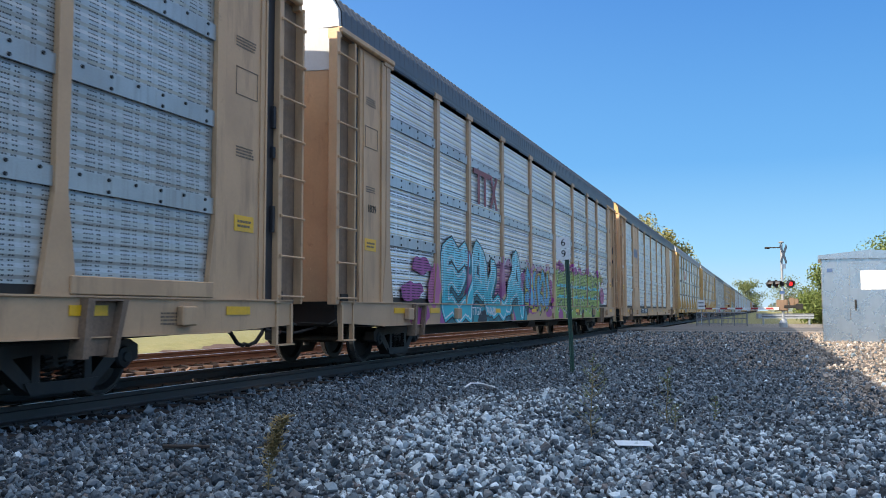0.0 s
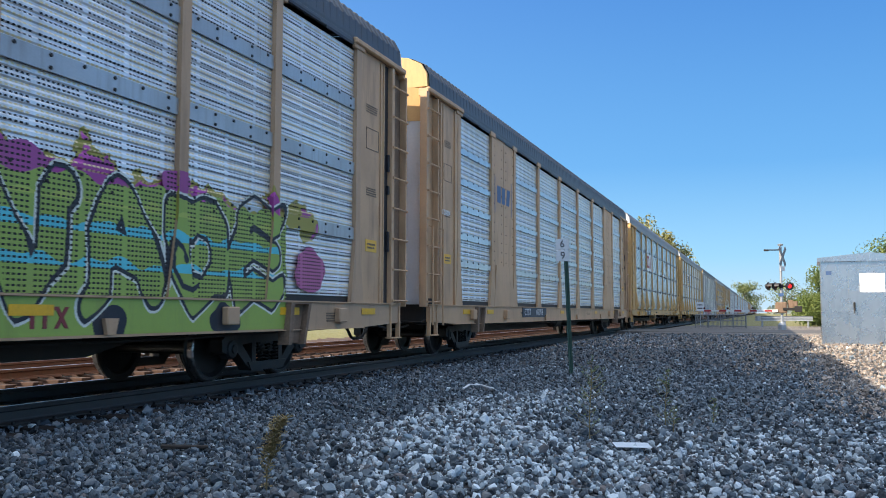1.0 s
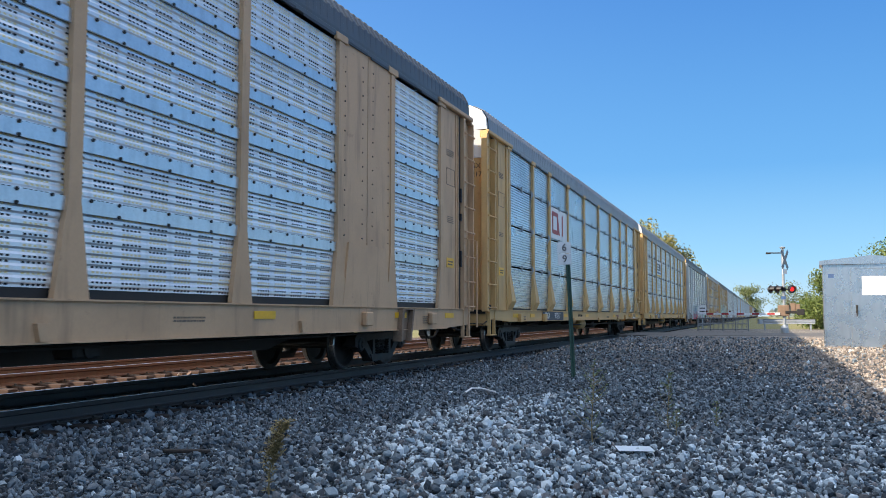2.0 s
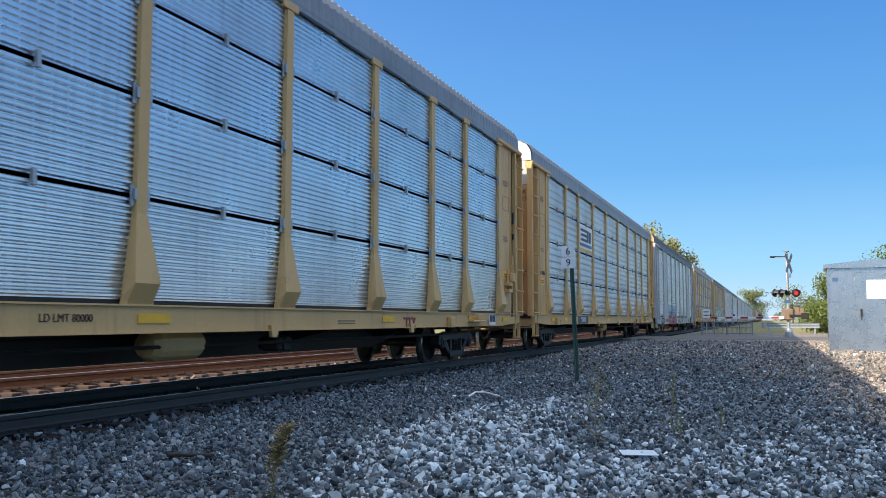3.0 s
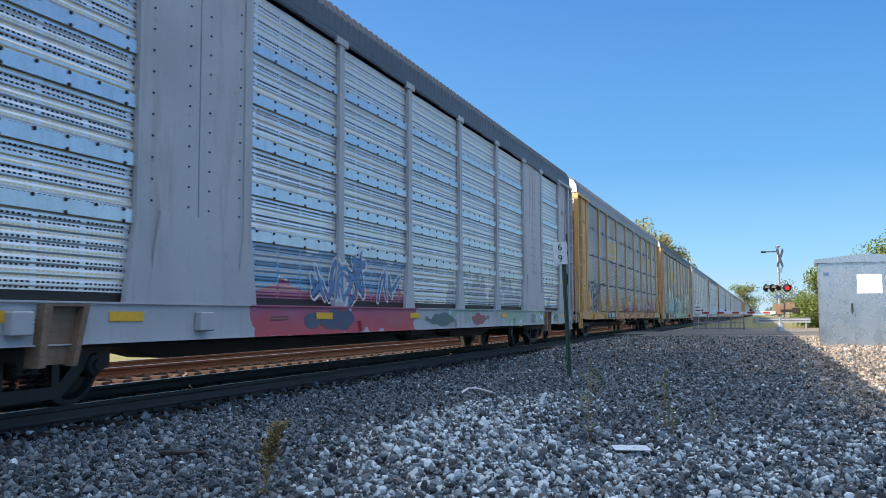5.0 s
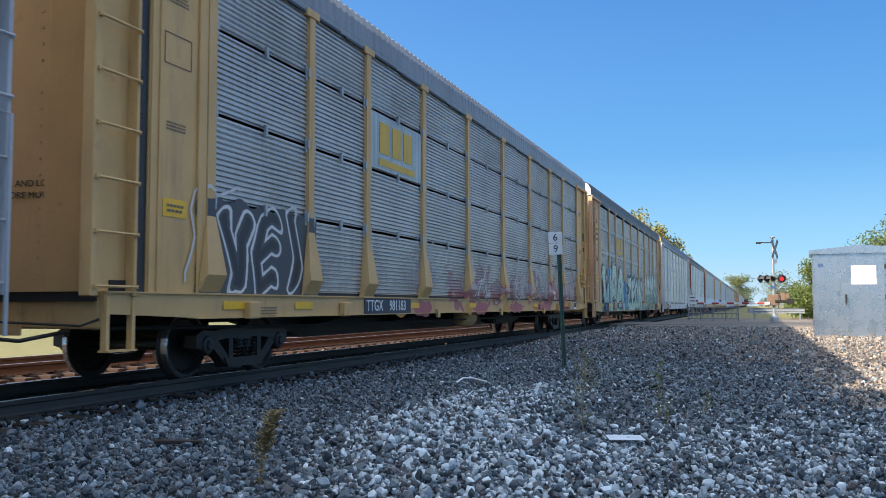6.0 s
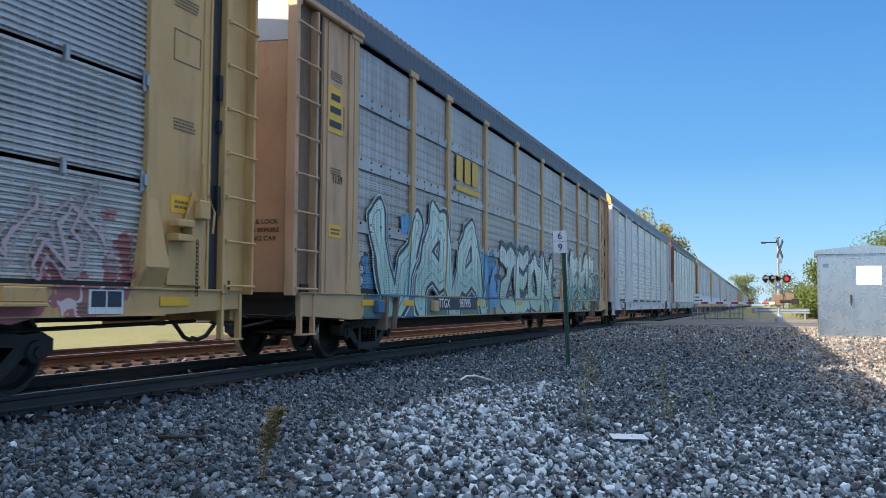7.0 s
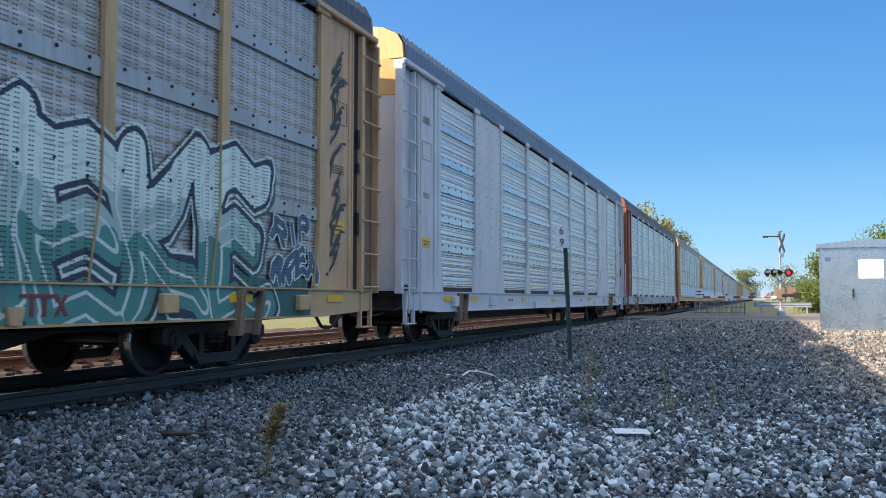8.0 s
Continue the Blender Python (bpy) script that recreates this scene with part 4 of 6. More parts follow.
        for z, w in ((0.2, 0.3), (0.0, 0.36), (-0.22, 0.4)):
            part("bar", Shape().box(-w / 2, w / 2, -0.003, 0.003, z - 0.05, z + 0.05), BLACK, board, at=pose(0, -0.006, 0))
    return car


def chain_shape():
    s = Shape()
    for k in range(14):
        r = [(0.018 * math.cos(a), 0.0, 0.03 * math.sin(a)) for a in np.linspace(0, 2 * math.pi, 9)]
        pts = [(x if k % 2 else 0.0, 0.0 if k % 2 else x, z + k * 0.045) for x, _, z in r]
        s.tube(pts, 0.006, 4)
    return s


def rivet_columns(a, b):
    s = Shape()
    for u in (a + 0.12, (a + b) / 2 - 0.2, (a + b) / 2 + 0.2, b - 0.12):
        for k in range(13):
            s.lathe([(0.013, -0.012), (0.013, 0.0)], (u, SIDE - 0.02, 2.1 + k * 0.235), 6)
    return s


def sill_emblem(car, u):
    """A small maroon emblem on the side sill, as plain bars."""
    for x, z, w, h, lean in ((-0.10, 0.075, 0.46, 0.035, 0), (-0.19, -0.02, 0.05, 0.18, 0), (-0.04, -0.02, 0.05, 0.18, 0), (0.10, -0.01, 0.05, 0.2, 0.13), (0.23, -0.01, 0.05, 0.2, -0.13)):
        part("emblem", Shape().prism([(u + x - w / 2, 0.80 + z - h / 2), (u + x + w / 2, 0.80 + z - h / 2), (u + x + w / 2 + lean, 0.80 + z + h / 2), (u + x - w / 2 + lean, 0.80 + z + h / 2)], "y", SIDE - 0.042, SIDE - 0.034), MAROON, car)


def rivets():
    s = Shape()
    for y in (-1.3, -1.05, -0.8):
        for k in range(20):
            s.box(0.655 + 0.16 * (abs(y) - 1.05) - 0.012, 0.66 + 0.16 * (abs(y) - 1.05), y - 0.012, y + 0.012, 1.15 + k * 0.17, 1.175 + k * 0.17)
    return s


def bolts(a, b):
    s = Shape()
    n = max(2, round((b - a) / 0.42))
    for k in range(n):
        u = a + (b - a) * (k + 0.5) / n
        for z in ((-0.06, 0.06) if k % 2 else (0.06,)):
            s.lathe([(0.02, -0.014), (0.02, 0.0)], (u, SIDE - 0.012, z), 6)
    return s


# logos as plain shapes
def logo_blocks(u, z, w, h, back, bars):
    """A backing plate, if any, and plain coloured bars (x, z, width, height, lean, material) on it."""
    def make(car):
        base = car
        if back:
            base = part("emblem_plate", Shape().box(u - w / 2, u + w / 2, SIDE - 0.012, SIDE - 0.004, z - h / 2, z + h / 2), back, car)
        for x, zz, bw, bh, lean, m in bars:
            part("emblem", Shape().prism([(u + x - bw / 2, z + zz - bh / 2), (u + x + bw / 2, z + zz - bh / 2), (u + x + bw / 2 + lean, z + zz + bh / 2), (u + x - bw / 2 + lean, z + zz + bh / 2)], "y", SIDE - 0.022, SIDE - 0.014), m, base)
    return make


# ---- spray paint ----
GLYPHS = {
    "A": [((0, 0), (0.38, 1), (0.62, 1), (1, 0)), ((0.2, 0.38), (0.8, 0.38))],
    "D": [((0, 0), (0, 1), (0.6, 1), (1, 0.7), (1, 0.3), (0.6, 0), (0, 0))],
    "E": [((1, 1), (0.1, 1), (0, 0.5), (0.1, 0), (1, 0)), ((0, 0.52), (0.8, 0.55))],
    "I": [((0.5, 0), (0.5, 1))],
    "K": [((0, 0), (0, 1)), ((0.95, 1), (0.05, 0.45), (1, 0))],
    "L": [((0.1, 1), (0, 0.1), (0.95, 0))],
    "N": [((0, 0), (0.05, 1), (0.95, 0), (1, 1))],
    "O": [((0.5, 1), (0.1, 0.8), (0, 0.5), (0.1, 0.2), (0.5, 0), (0.9, 0.2), (1, 0.5), (0.9, 0.8), (0.5, 1))],
    "P": [((0, 0), (0, 1), (0.8, 1), (1, 0.75), (0.8, 0.5), (0, 0.5))],
    "R": [((0, 0), (0, 1), (0.8, 1), (1, 0.75), (0.8, 0.5), (0, 0.5)), ((0.4, 0.5), (1, 0))],
    "S": [((1, 0.9), (0.6, 1), (0.1, 0.85), (0.15, 0.6), (0.85, 0.4), (0.95, 0.15), (0.5, 0), (0, 0.1))],
    "U": [((0, 1), (0.05, 0.2), (0.35, 0), (0.65, 0), (0.95, 0.2), (1, 1))],
    "V": [((0, 1), (0.45, 0), (0.55, 0), (1, 1))],
    "Z": [((0, 0.9), (0.95, 1), (0.05, 0.05), (1, 0))],
}


def way_to(U, Z, lines):
    """The distance of a grid of points from a set of broken lines."""
    d = np.full(U.shape, 9.0)
    for line in lines:
        for (a, b), (c, e) in zip(line, line[1:]):
            du, dz = c - a, e - b
            t = np.clip(((U - a) * du + (Z - b) * dz) / (du * du + dz * dz + 1e-9), 0, 1)
            d = np.minimum(d, np.hypot(U - a - t * du, Z - b - t * dz))
    return d


def word_lines(word, u0, u1, z0, z1, seed, space=0.3):
    """The strokes of a word, each letter a little taller, shorter or more aslant than the next."""
    rnd = random.Random(seed)
    step = (u1 - u0) / len(word)
    lines = []
    for i, ch in enumerate(word):
        a, w = u0 + i * step + step * space * 0.5, step * (1 - space)
        top, lean, low = z1 - rnd.uniform(0, 0.16) * (z1 - z0), rnd.uniform(-0.1, 0.16), z0 + rnd.uniform(-0.03, 0.05)
        lines += [[(a + x * w + lean * (y - 0.4), low + y * (top - low)) for x, y in g] for g in GLYPHS[ch]]
    return lines


def scrawl_lines(u0, u1, z0, z1, seed, count):
    """Loose unreadable loops and strokes."""
    rnd = random.Random(seed)
    lines = []
    for k in range(count):
        u, z = rnd.uniform(u0, u1), rnd.uniform(z0, z0 + 0.3 * (z1 - z0))
        line = [(u, z)]
        for j in range(rnd.randint(3, 6)):
            u, z = u + rnd.uniform(-0.15, 0.45), z0 + (z1 - z0) * rnd.random() if j % 2 else z + rnd.uniform(0.1, 0.5)
            line.append((u, min(z, z1)))
        lines.append(line)
    return lines


PAINTS = {}


def paint_of(col, holes, columns):
    key = (col, holes)
    if key not in PAINTS:
        n = len(PAINTS)
        PAINTS[key] = panel_metal("spray_paint_%d" % n, col, 0.5, 0.0, holes, 0.25, columns=columns) if holes else painted("spray_paint_%d" % n, col, amount=0.25)
    return PAINTS[key]


def spray_paint(car, label, u0, u1, z0, z1, seed, steps, holes, columns):
    """A piece of spray paint on panels, posts and sill. steps are sprayed one over the other:
    ("word", strokes, half width, colour, upper colour or None, shift), ("spot", u, z, width, height, colour), ("rim", strokes, half width, line width, colour)."""
    du, dz = 0.010, 0.0095
    us, zs = np.arange(u0, u1, du), np.arange(z0, z1, dz)
    U, Z = np.meshgrid(us + du / 2, zs + dz / 2)
    ph = seed * 1.7
    WU = U + 0.06 * np.sin(3.1 * Z + ph) + 0.05 * np.arcsin(np.sin(6 * Z + 3 * U + ph))
    WZ = Z + 0.05 * np.sin(2.3 * U + ph) + 0.055 * np.arcsin(np.sin(7.3 * U + ph))
    rag = 0.5 * np.sin(5.3 * U + ph) * np.sin(4.1 * Z + 2 * ph) + 0.3 * np.sin(11 * U - 7 * Z) + 0.2 * np.sin(19 * Z + 13 * U)
    ink = np.full(U.shape, -1)
    cols = []

    def number(c):
        if c not in cols:
            cols.append(c)
        return cols.index(c)
    for what, *v in steps:
        if what == "word":
            lines, w, low, high, (sx, sz) = v
            d = way_to(WU - sx, WZ - sz, lines) - w
            if high is None:
                ink[d < 0] = number(low)
            else:
                h = (Z - z0) / (z1 - z0) + 0.10 * rag
                mid = tuple((a + b) / 2 for a, b in zip(low, high))
                for lo, hi, c in ((-9, 0.40, low), (0.40, 0.58, mid), (0.58, 9, high)):
                    ink[(d < 0) & (h >= lo) & (h < hi)] = number(c)
        elif what == "rim":
            lines, w, line, c = v
            ink[np.abs(way_to(WU, WZ, lines) - w) < line] = number(c)
        elif what == "spot":
            u, z, w, h, c = v
            ink[((U - u) / w) ** 2 + ((Z - z) / h) ** 2 + 0.7 * rag < 1] = number(c)
        elif what == "block":
            a, b, lo, hi, c = v
            ink[(U > a + 0.06 * rag) & (U < b + 0.06 * rag) & (Z > lo) & (Z < hi + 0.08 * rag)] = number(c)
    # where each bit of paint lies: on a sheet, on a post or on the sill
    post = np.zeros(U.shape, bool)
    for p in POSTS:
        post |= np.abs(U - p) < np.where(Z > 1.95, 0.084, 0.084 + (1.95 - np.clip(Z, 1.0, 1.95)) * 0.153)
    zone = np.where(Z < 0.985, 2, np.where(Z < 1.012, 3, np.where(post, 1, 0)))
    deep = {0: SIDE - 0.017, 1: SIDE - 0.049, 2: SIDE - 0.036}
    vs, fs, slots = [], [], []
    mats = []
    tag = np.where((ink < 0) | (zone == 3), -1, ink * 4 + zone)
    for r in range(len(zs)):
        row = tag[r]
        cuts = np.flatnonzero(np.diff(row)) + 1
        edges = [0, *cuts.tolist(), len(us)]
        for a, b in zip(edges, edges[1:]):
            t = int(row[a])
            if t < 0:
                continue
            c, zn = cols[t // 4], t % 4
            m = paint_of(c, holes if zn == 0 else None, columns)
            if m not in mats:
                mats.append(m)
            y, k = deep[zn], len(vs)
            vs += [(u0 + a * du, y, zs[r]), (u0 + b * du, y, zs[r]), (u0 + b * du, y, zs[r] + dz), (u0 + a * du, y, zs[r] + dz)]
            fs.append((k, k + 1, k + 2, k + 3))
            slots.append(mats.index(m))
    me = bpy.data.meshes.new("graffiti")
    me.from_pydata(vs, [], fs)
    for m in mats:
        me.materials.append(m)
    me.polygons.foreach_set("material_index", np.array(slots, np.int32))
    ob = new("graffiti", me)
    ob.parent = car
    return tagged(ob, label)


ROOF_BLUE = surface("roof_blue_grey", (0.14, 0.19, 0.26), 0.5, 0.2, stain=0.5, amount=0.3)
MARK_DARK = surface("black_stencil", (0.03, 0.025, 0.02), 0.6, amount=0.2)
TAN = painted("tan_paint", (0.57, 0.360, 0.203), amount=0.4)
OCHRE = painted("ochre_paint", (0.60, 0.375, 0.150), amount=0.3)
PALE = painted("pale_grey_paint", (0.58, 0.60, 0.63), amount=0.2)
GREY = painted("weathered_grey_paint", (0.43, 0.445, 0.47), amount=0.35)
OCHRE_DOOR = painted("ochre_door_paint", (0.52, 0.31, 0.12), amount=0.35)
OXIDE = painted("red_oxide_paint", (0.26, 0.075, 0.04), amount=0.35)
WHITE_DOOR = painted("white_door_paint", (0.55, 0.57, 0.59), amount=0.2)
BAND = surface("galvanised_band", (0.66, 0.70, 0.74), 0.34, 0.85, amount=0.2)

TEAL, DTEAL, LIME, PURPLE, MINT, CREAM, INK, PINK = (0.03, 0.36, 0.44), (0.01, 0.14, 0.18), (0.20, 0.32, 0.05), (0.22, 0.02, 0.16), (0.42, 0.62, 0.54), (0.6, 0.68, 0.62), (0.012, 0.018, 0.03), (0.5, 0.13, 0.30)
B_PAINT = ((5.9, 12.6, 1.2, 2.05, (0.30, 0.10, 0.24), (0.42, 0.22, 0.30), (0.30, 0.10, 0.24), 30, 1.5), (11.6, 15.6, 1.0, 2.05, (0.34, 0.06, 0.26), (0.42, 0.30, 0.34), (0.34, 0.06, 0.26), 30, 1.9), (15.9, 24.6, 1.9, 2.35, (0.34, 0.30, 0.06), (0.36, 0.06, 0.28), (0.34, 0.30, 0.06), 30, 1.3))
H_PAINT = ((2.9, 5.4, 0.5, 1.7, (0.05, 0.13, 0.25), (0.1, 0.25, 0.4), (0.02, 0.05, 0.12), 30, 1.4), (8.6, 10.9, 0.9, 2.0, (0.06, 0.16, 0.30), (0.10, 0.27, 0.42), (0.05, 0.12, 0.22), 30, 1.5), (11.0, 18.0, 1.0, 2.5, (0.34, 0.36, 0.36), (0.40, 0.41, 0.41), (0.34, 0.36, 0.36), 30, 1.6))
G_PAINT = ((11.5, 25.6, 1.0, 1.5, (0.36, 0.14, 0.13), (0.42, 0.33, 0.33), (0.36, 0.14, 0.13), 30, 2.4),)
F_PAINT = ((7.3, 12.9, 0.5, 1.45, (0.46, 0.09, 0.11), (0.40, 0.12, 0.20), (0.46, 0.09, 0.11), 30, 1.2), (7.2, 12.6, 1.3, 1.9, (0.16, 0.34, 0.52), (0.30, 0.42, 0.55), (0.16, 0.34, 0.52), 30, 1.2), (15, 25.0, 0.8, 1.6, (0.30, 0.42, 0.34), (0.4, 0.45, 0.52), (0.3, 0.42, 0.34), 30, 2.4))

AQUA, SKYBLUE, MOSS, NAVY_INK, FROST, PINE, MAUVE = (0.10, 0.56, 0.66), (0.12, 0.36, 0.60), (0.30, 0.42, 0.08), (0.02, 0.035, 0.06), (0.62, 0.70, 0.66), (0.03, 0.12, 0.11), (0.36, 0.07, 0.28)


def b_spray(car):
    way = word_lines("EALA", 5.4, 11.9, 0.90, 2.12, 4, 0.12)
    steps = [("spot", 4.35, 1.72, 0.55, 0.16, MAUVE), ("spot", 3.75, 1.22, 0.62, 0.17, MAUVE), ("spot", 4.9, 1.35, 0.3, 0.4, PINK), ("spot", 4.1, 0.78, 0.5, 0.22, MAUVE),
             ("block", 5.2, 12.2, 0.60, 0.98, (0.02, 0.30, 0.36)), ("spot", 6.0, 0.70, 0.25, 0.25, INK), ("spot", 8.1, 0.66, 0.35, 0.2, INK), ("spot", 10.6, 0.68, 0.4, 0.2, MAUVE), ("spot", 5.4, 0.74, 0.2, 0.3, MAUVE),
             ("word", way, 0.27, DTEAL, None, (0.08, -0.1)), ("word", way, 0.25, (0.05, 0.50, 0.60), (0.26, 0.74, 0.86), (0, 0)), ("rim", way, 0.16, 0.018, (0.70, 0.76, 0.78)), ("rim", way, 0.26, 0.02, INK)]
    spray_paint(car, "teal letter graffiti with pink clouds", 3.0, 12.6, 0.60, 2.5, 3, steps, WIDE, (9, 1))
    way = word_lines("SIKU", 12.1, 15.0, 1.08, 1.85, 7)
    steps = [("spot", 11.9, 1.75, 0.4, 0.12, MAUVE), ("spot", 13.6, 1.5, 1.7, 0.42, (0.42, 0.10, 0.32)), ("spot", 14.9, 0.8, 0.4, 0.13, MAUVE), ("spot", 12.9, 0.9, 0.5, 0.15, MAUVE), ("spot", 12.2, 1.35, 0.3, 0.5, INK),
             ("word", way, 0.19, INK, None, (0.05, -0.06)), ("rim", way, 0.18, 0.03, (0.50, 0.44, 0.06)), ("word", way, 0.125, SKYBLUE, (0.10, 0.42, 0.62), (0, 0))]
    spray_paint(car, "small blue letter graffiti on pink clouds", 11.4, 15.7, 0.62, 2.1, 5, steps, WIDE, (9, 1))
    way = word_lines("AEVAOE", 15.9, 23.6, 1.05, 2.05, 11, 0.25)
    ring = [[(21.3 + 0.16 * k / 3 * math.cos(k * 0.8), 1.45 + 0.16 * k / 3 * math.sin(k * 0.8)) for k in range(8)]]
    steps = [("block", 15.75, 23.7, 0.62, 2.15, MOSS), ("block", 15.9, 23.5, 1.62, 1.72, AQUA), ("block", 16.0, 23.4, 1.28, 1.35, AQUA), ("block", 18.5, 23.3, 1.9, 1.95, (0.42, 0.50, 0.10)), ("spot", 17.6, 0.72, 0.3, 0.2, INK), ("spot", 16.5, 0.72, 0.35, 0.2, MAUVE), ("spot", 20.2, 0.70, 0.25, 0.2, INK), ("spot", 22.2, 0.74, 0.3, 0.2, INK),
             ("spot", 16.9, 2.25, 0.3, 0.14, MAUVE), ("spot", 19.0, 2.22, 0.35, 0.12, MAUVE), ("spot", 21.2, 2.28, 0.3, 0.14, MAUVE), ("rim", way, 0.20, 0.028, INK), ("rim", way, 0.235, 0.014, (0.68, 0.72, 0.66)), ("word", ring, 0.035, INK, None, (0, 0)), ("spot", 24.4, 1.45, 0.5, 0.3, PINK)]
    spray_paint(car, "lime-green block graffiti with white outlines", 15.6, 25.2, 0.62, 2.5, 8, steps, WIDE, (9, 1))


def h_spray(car):
    way = word_lines("VAA", 3.2, 9.7, 0.80, 2.5, 2, 0.12)
    steps = [("block", 2.9, 10.2, 0.62, 0.98, (0.10, 0.20, 0.16)), ("spot", 5.2, 2.3, 0.7, 0.25, SKYBLUE), ("spot", 9.3, 1.5, 0.6, 0.6, SKYBLUE), ("word", way, 0.37, (0.08, 0.16, 0.24), None, (0.12, -0.08)), ("word", way, 0.36, NAVY_INK, None, (0, 0)),
             ("word", way, 0.28, (0.42, 0.62, 0.54), (0.60, 0.78, 0.70), (0, 0)), ("rim", way, 0.375, 0.016, FROST), ("rim", way, 0.12, 0.014, (0.12, 0.25, 0.28))]
    spray_paint(car, "large mint letter graffiti with navy outlines", 2.7, 10.4, 0.62, 2.9, 2, steps, FINE, (2, 3))
    way = word_lines("ZEON", 11.1, 17.0, 0.80, 2.22, 9, 0.18)
    steps = [("block", 10.4, 18.2, 0.62, 0.98, (0.26, 0.38, 0.30)), ("spot", 10.6, 1.2, 0.5, 0.5, SKYBLUE), ("spot", 17.6, 0.8, 0.4, 0.2, (0.10, 0.24, 0.34)), ("word", way, 0.30, NAVY_INK, None, (0.10, 0.07)), ("word", way, 0.235, (0.14, 0.36, 0.48), None, (0.09, 0.06)),
             ("word", way, 0.275, NAVY_INK, None, (0, 0)), ("word", way, 0.205, (0.42, 0.60, 0.50), (0.62, 0.74, 0.68), (0, 0)), ("word", [[(11.0, 1.3), (10.75, 1.5), (10.95, 1.6), (11.2, 1.45)], [(10.8, 1.2), (11.1, 1.75)]], 0.05, NAVY_INK, None, (0, 0)), ("word", [[(17.3, 1.5), (17.6, 1.65)], [(17.4, 1.35), (17.65, 1.45)]], 0.05, NAVY_INK, None, (0, 0))]
    spray_paint(car, "mint letter graffiti with a dark blue block edge", 10.2, 18.4, 0.62, 2.6, 6, steps, FINE, (2, 3))
    way = word_lines("NEKE", 18.9, 24.4, 0.72, 2.42, 13, 0.14)
    rip = word_lines("RIP", 24.55, 25.7, 1.65, 1.95, 1) + word_lines("AREA", 24.55, 25.75, 1.15, 1.5, 2)
    steps = [("block", 18.6, 25.6, 0.62, 1.15, PINE), ("word", way, 0.36, (0.05, 0.12, 0.13), None, (0.05, -0.05)), ("word", way, 0.33, NAVY_INK, None, (0, 0)), ("word", way, 0.26, (0.07, 0.24, 0.21), (0.68, 0.80, 0.74), (0, 0)), ("rim", way, 0.345, 0.02, FROST), ("rim", way, 0.11, 0.02, (0.60, 0.66, 0.64)),
             ("word", rip, 0.055, (0.05, 0.11, 0.18), None, (0, 0)), ("rim", rip, 0.06, 0.012, FROST)]
    spray_paint(car, "white and dark green letter graffiti", 18.4, 25.9, 0.62, 2.85, 12, steps, FINE, (2, 3))
    way = [[(26.15 + 0.10 * (k % 3), z), (26.45 - 0.07 * (k % 2), z + 0.22), (26.2 + 0.05 * k % 0.2, z + 0.30), (26.6, z + 0.42)] for k, z in enumerate((1.3, 1.75, 2.2, 2.7, 3.25, 3.7, 4.1))]
    spray_paint(car, "black scrawled tags on the end panel", 26.0, 26.85, 1.2, 4.75, 3, [("word", way, 0.035, (0.03, 0.04, 0.045), None, (0, 0)), ("word", way, 0.02, (0.03, 0.04, 0.045), None, (0.12, 0.1))], None, (1, 1))


def f_spray(car):
    way = scrawl_lines(7.5, 12.0, 1.0, 1.85, 71, 11)
    steps = [("rim", way, 0.07, 0.016, (0.66, 0.68, 0.72)), ("word", way, 0.025, (0.10, 0.22, 0.42), None, (0, 0)), ("spot", 9.6, 0.8, 0.9, 0.14, (0.08, 0.10, 0.16)), ("spot", 12.0, 0.8, 0.5, 0.14, (0.42, 0.10, 0.13)), ("spot", 14.5, 0.78, 0.8, 0.13, (0.10, 0.16, 0.17)), ("spot", 17.0, 0.78, 0.6, 0.12, (0.3, 0.1, 0.12))]
    spray_paint(car, "faded red and blue graffiti scrawl", 7.2, 18.0, 0.64, 2.05, 31, steps, None, (1, 1))


def g_spray(car):
    way = word_lines("VEI", 2.75, 5.0, 1.1, 2.1, 5, 0.35)
    tag_lines = [[(2.1, 1.1), (2.2, 1.9), (2.6, 2.3), (3.2, 2.3)]]
    steps = [("block", 2.3, 5.3, 1.0, 2.15, (0.06, 0.065, 0.075)), ("rim", way, 0.13, 0.022, (0.62, 0.62, 0.62)), ("word", way, 0.06, (0.03, 0.03, 0.035), None, (0, 0)), ("word", tag_lines, 0.02, (0.6, 0.6, 0.6), None, (0, 0))]
    spray_paint(car, "black graffiti block with white letter outlines", 2.0, 5.6, 1.0, 2.5, 4, steps, None, (1, 1))
    for k, (a, b, hi, c) in enumerate(((8.0, 11.5, 2.1, (0.42, 0.43, 0.44)), (12.2, 15.2, 2.0, (0.62, 0.60, 0.60)), (15.4, 18.6, 1.9, (0.60, 0.56, 0.57)), (18.8, 22.0, 2.0, (0.62, 0.60, 0.60)), (22.2, 25.6, 1.8, (0.55, 0.40, 0.42)))):
        way = scrawl_lines(a + 0.2, b - 0.7, 1.05, hi, 40 + k, 6)
        steps = [("spot", (a + b) / 2, 0.8, 0.6, 0.14, (0.40, 0.11, 0.12)), ("spot", a + 0.6, 0.8, 0.3, 0.14, (0.55, 0.26, 0.05)), ("word", way, 0.02, c, None, (0, 0)), ("rim", way, 0.09, 0.012, tone(c, 0.8))]
        spray_paint(car, "pale loose graffiti strokes", a, b, 0.64, hi + 0.3, 20 + k, steps, None, (1, 1))


ZINC = (0.80, 0.83, 0.86)
DULL = (0.52, 0.53, 0.545)
FINE = (0.036, 0.044, 0.30, 0.17)
WIDE = (0.062, 0.05, 0.33, 0.20)
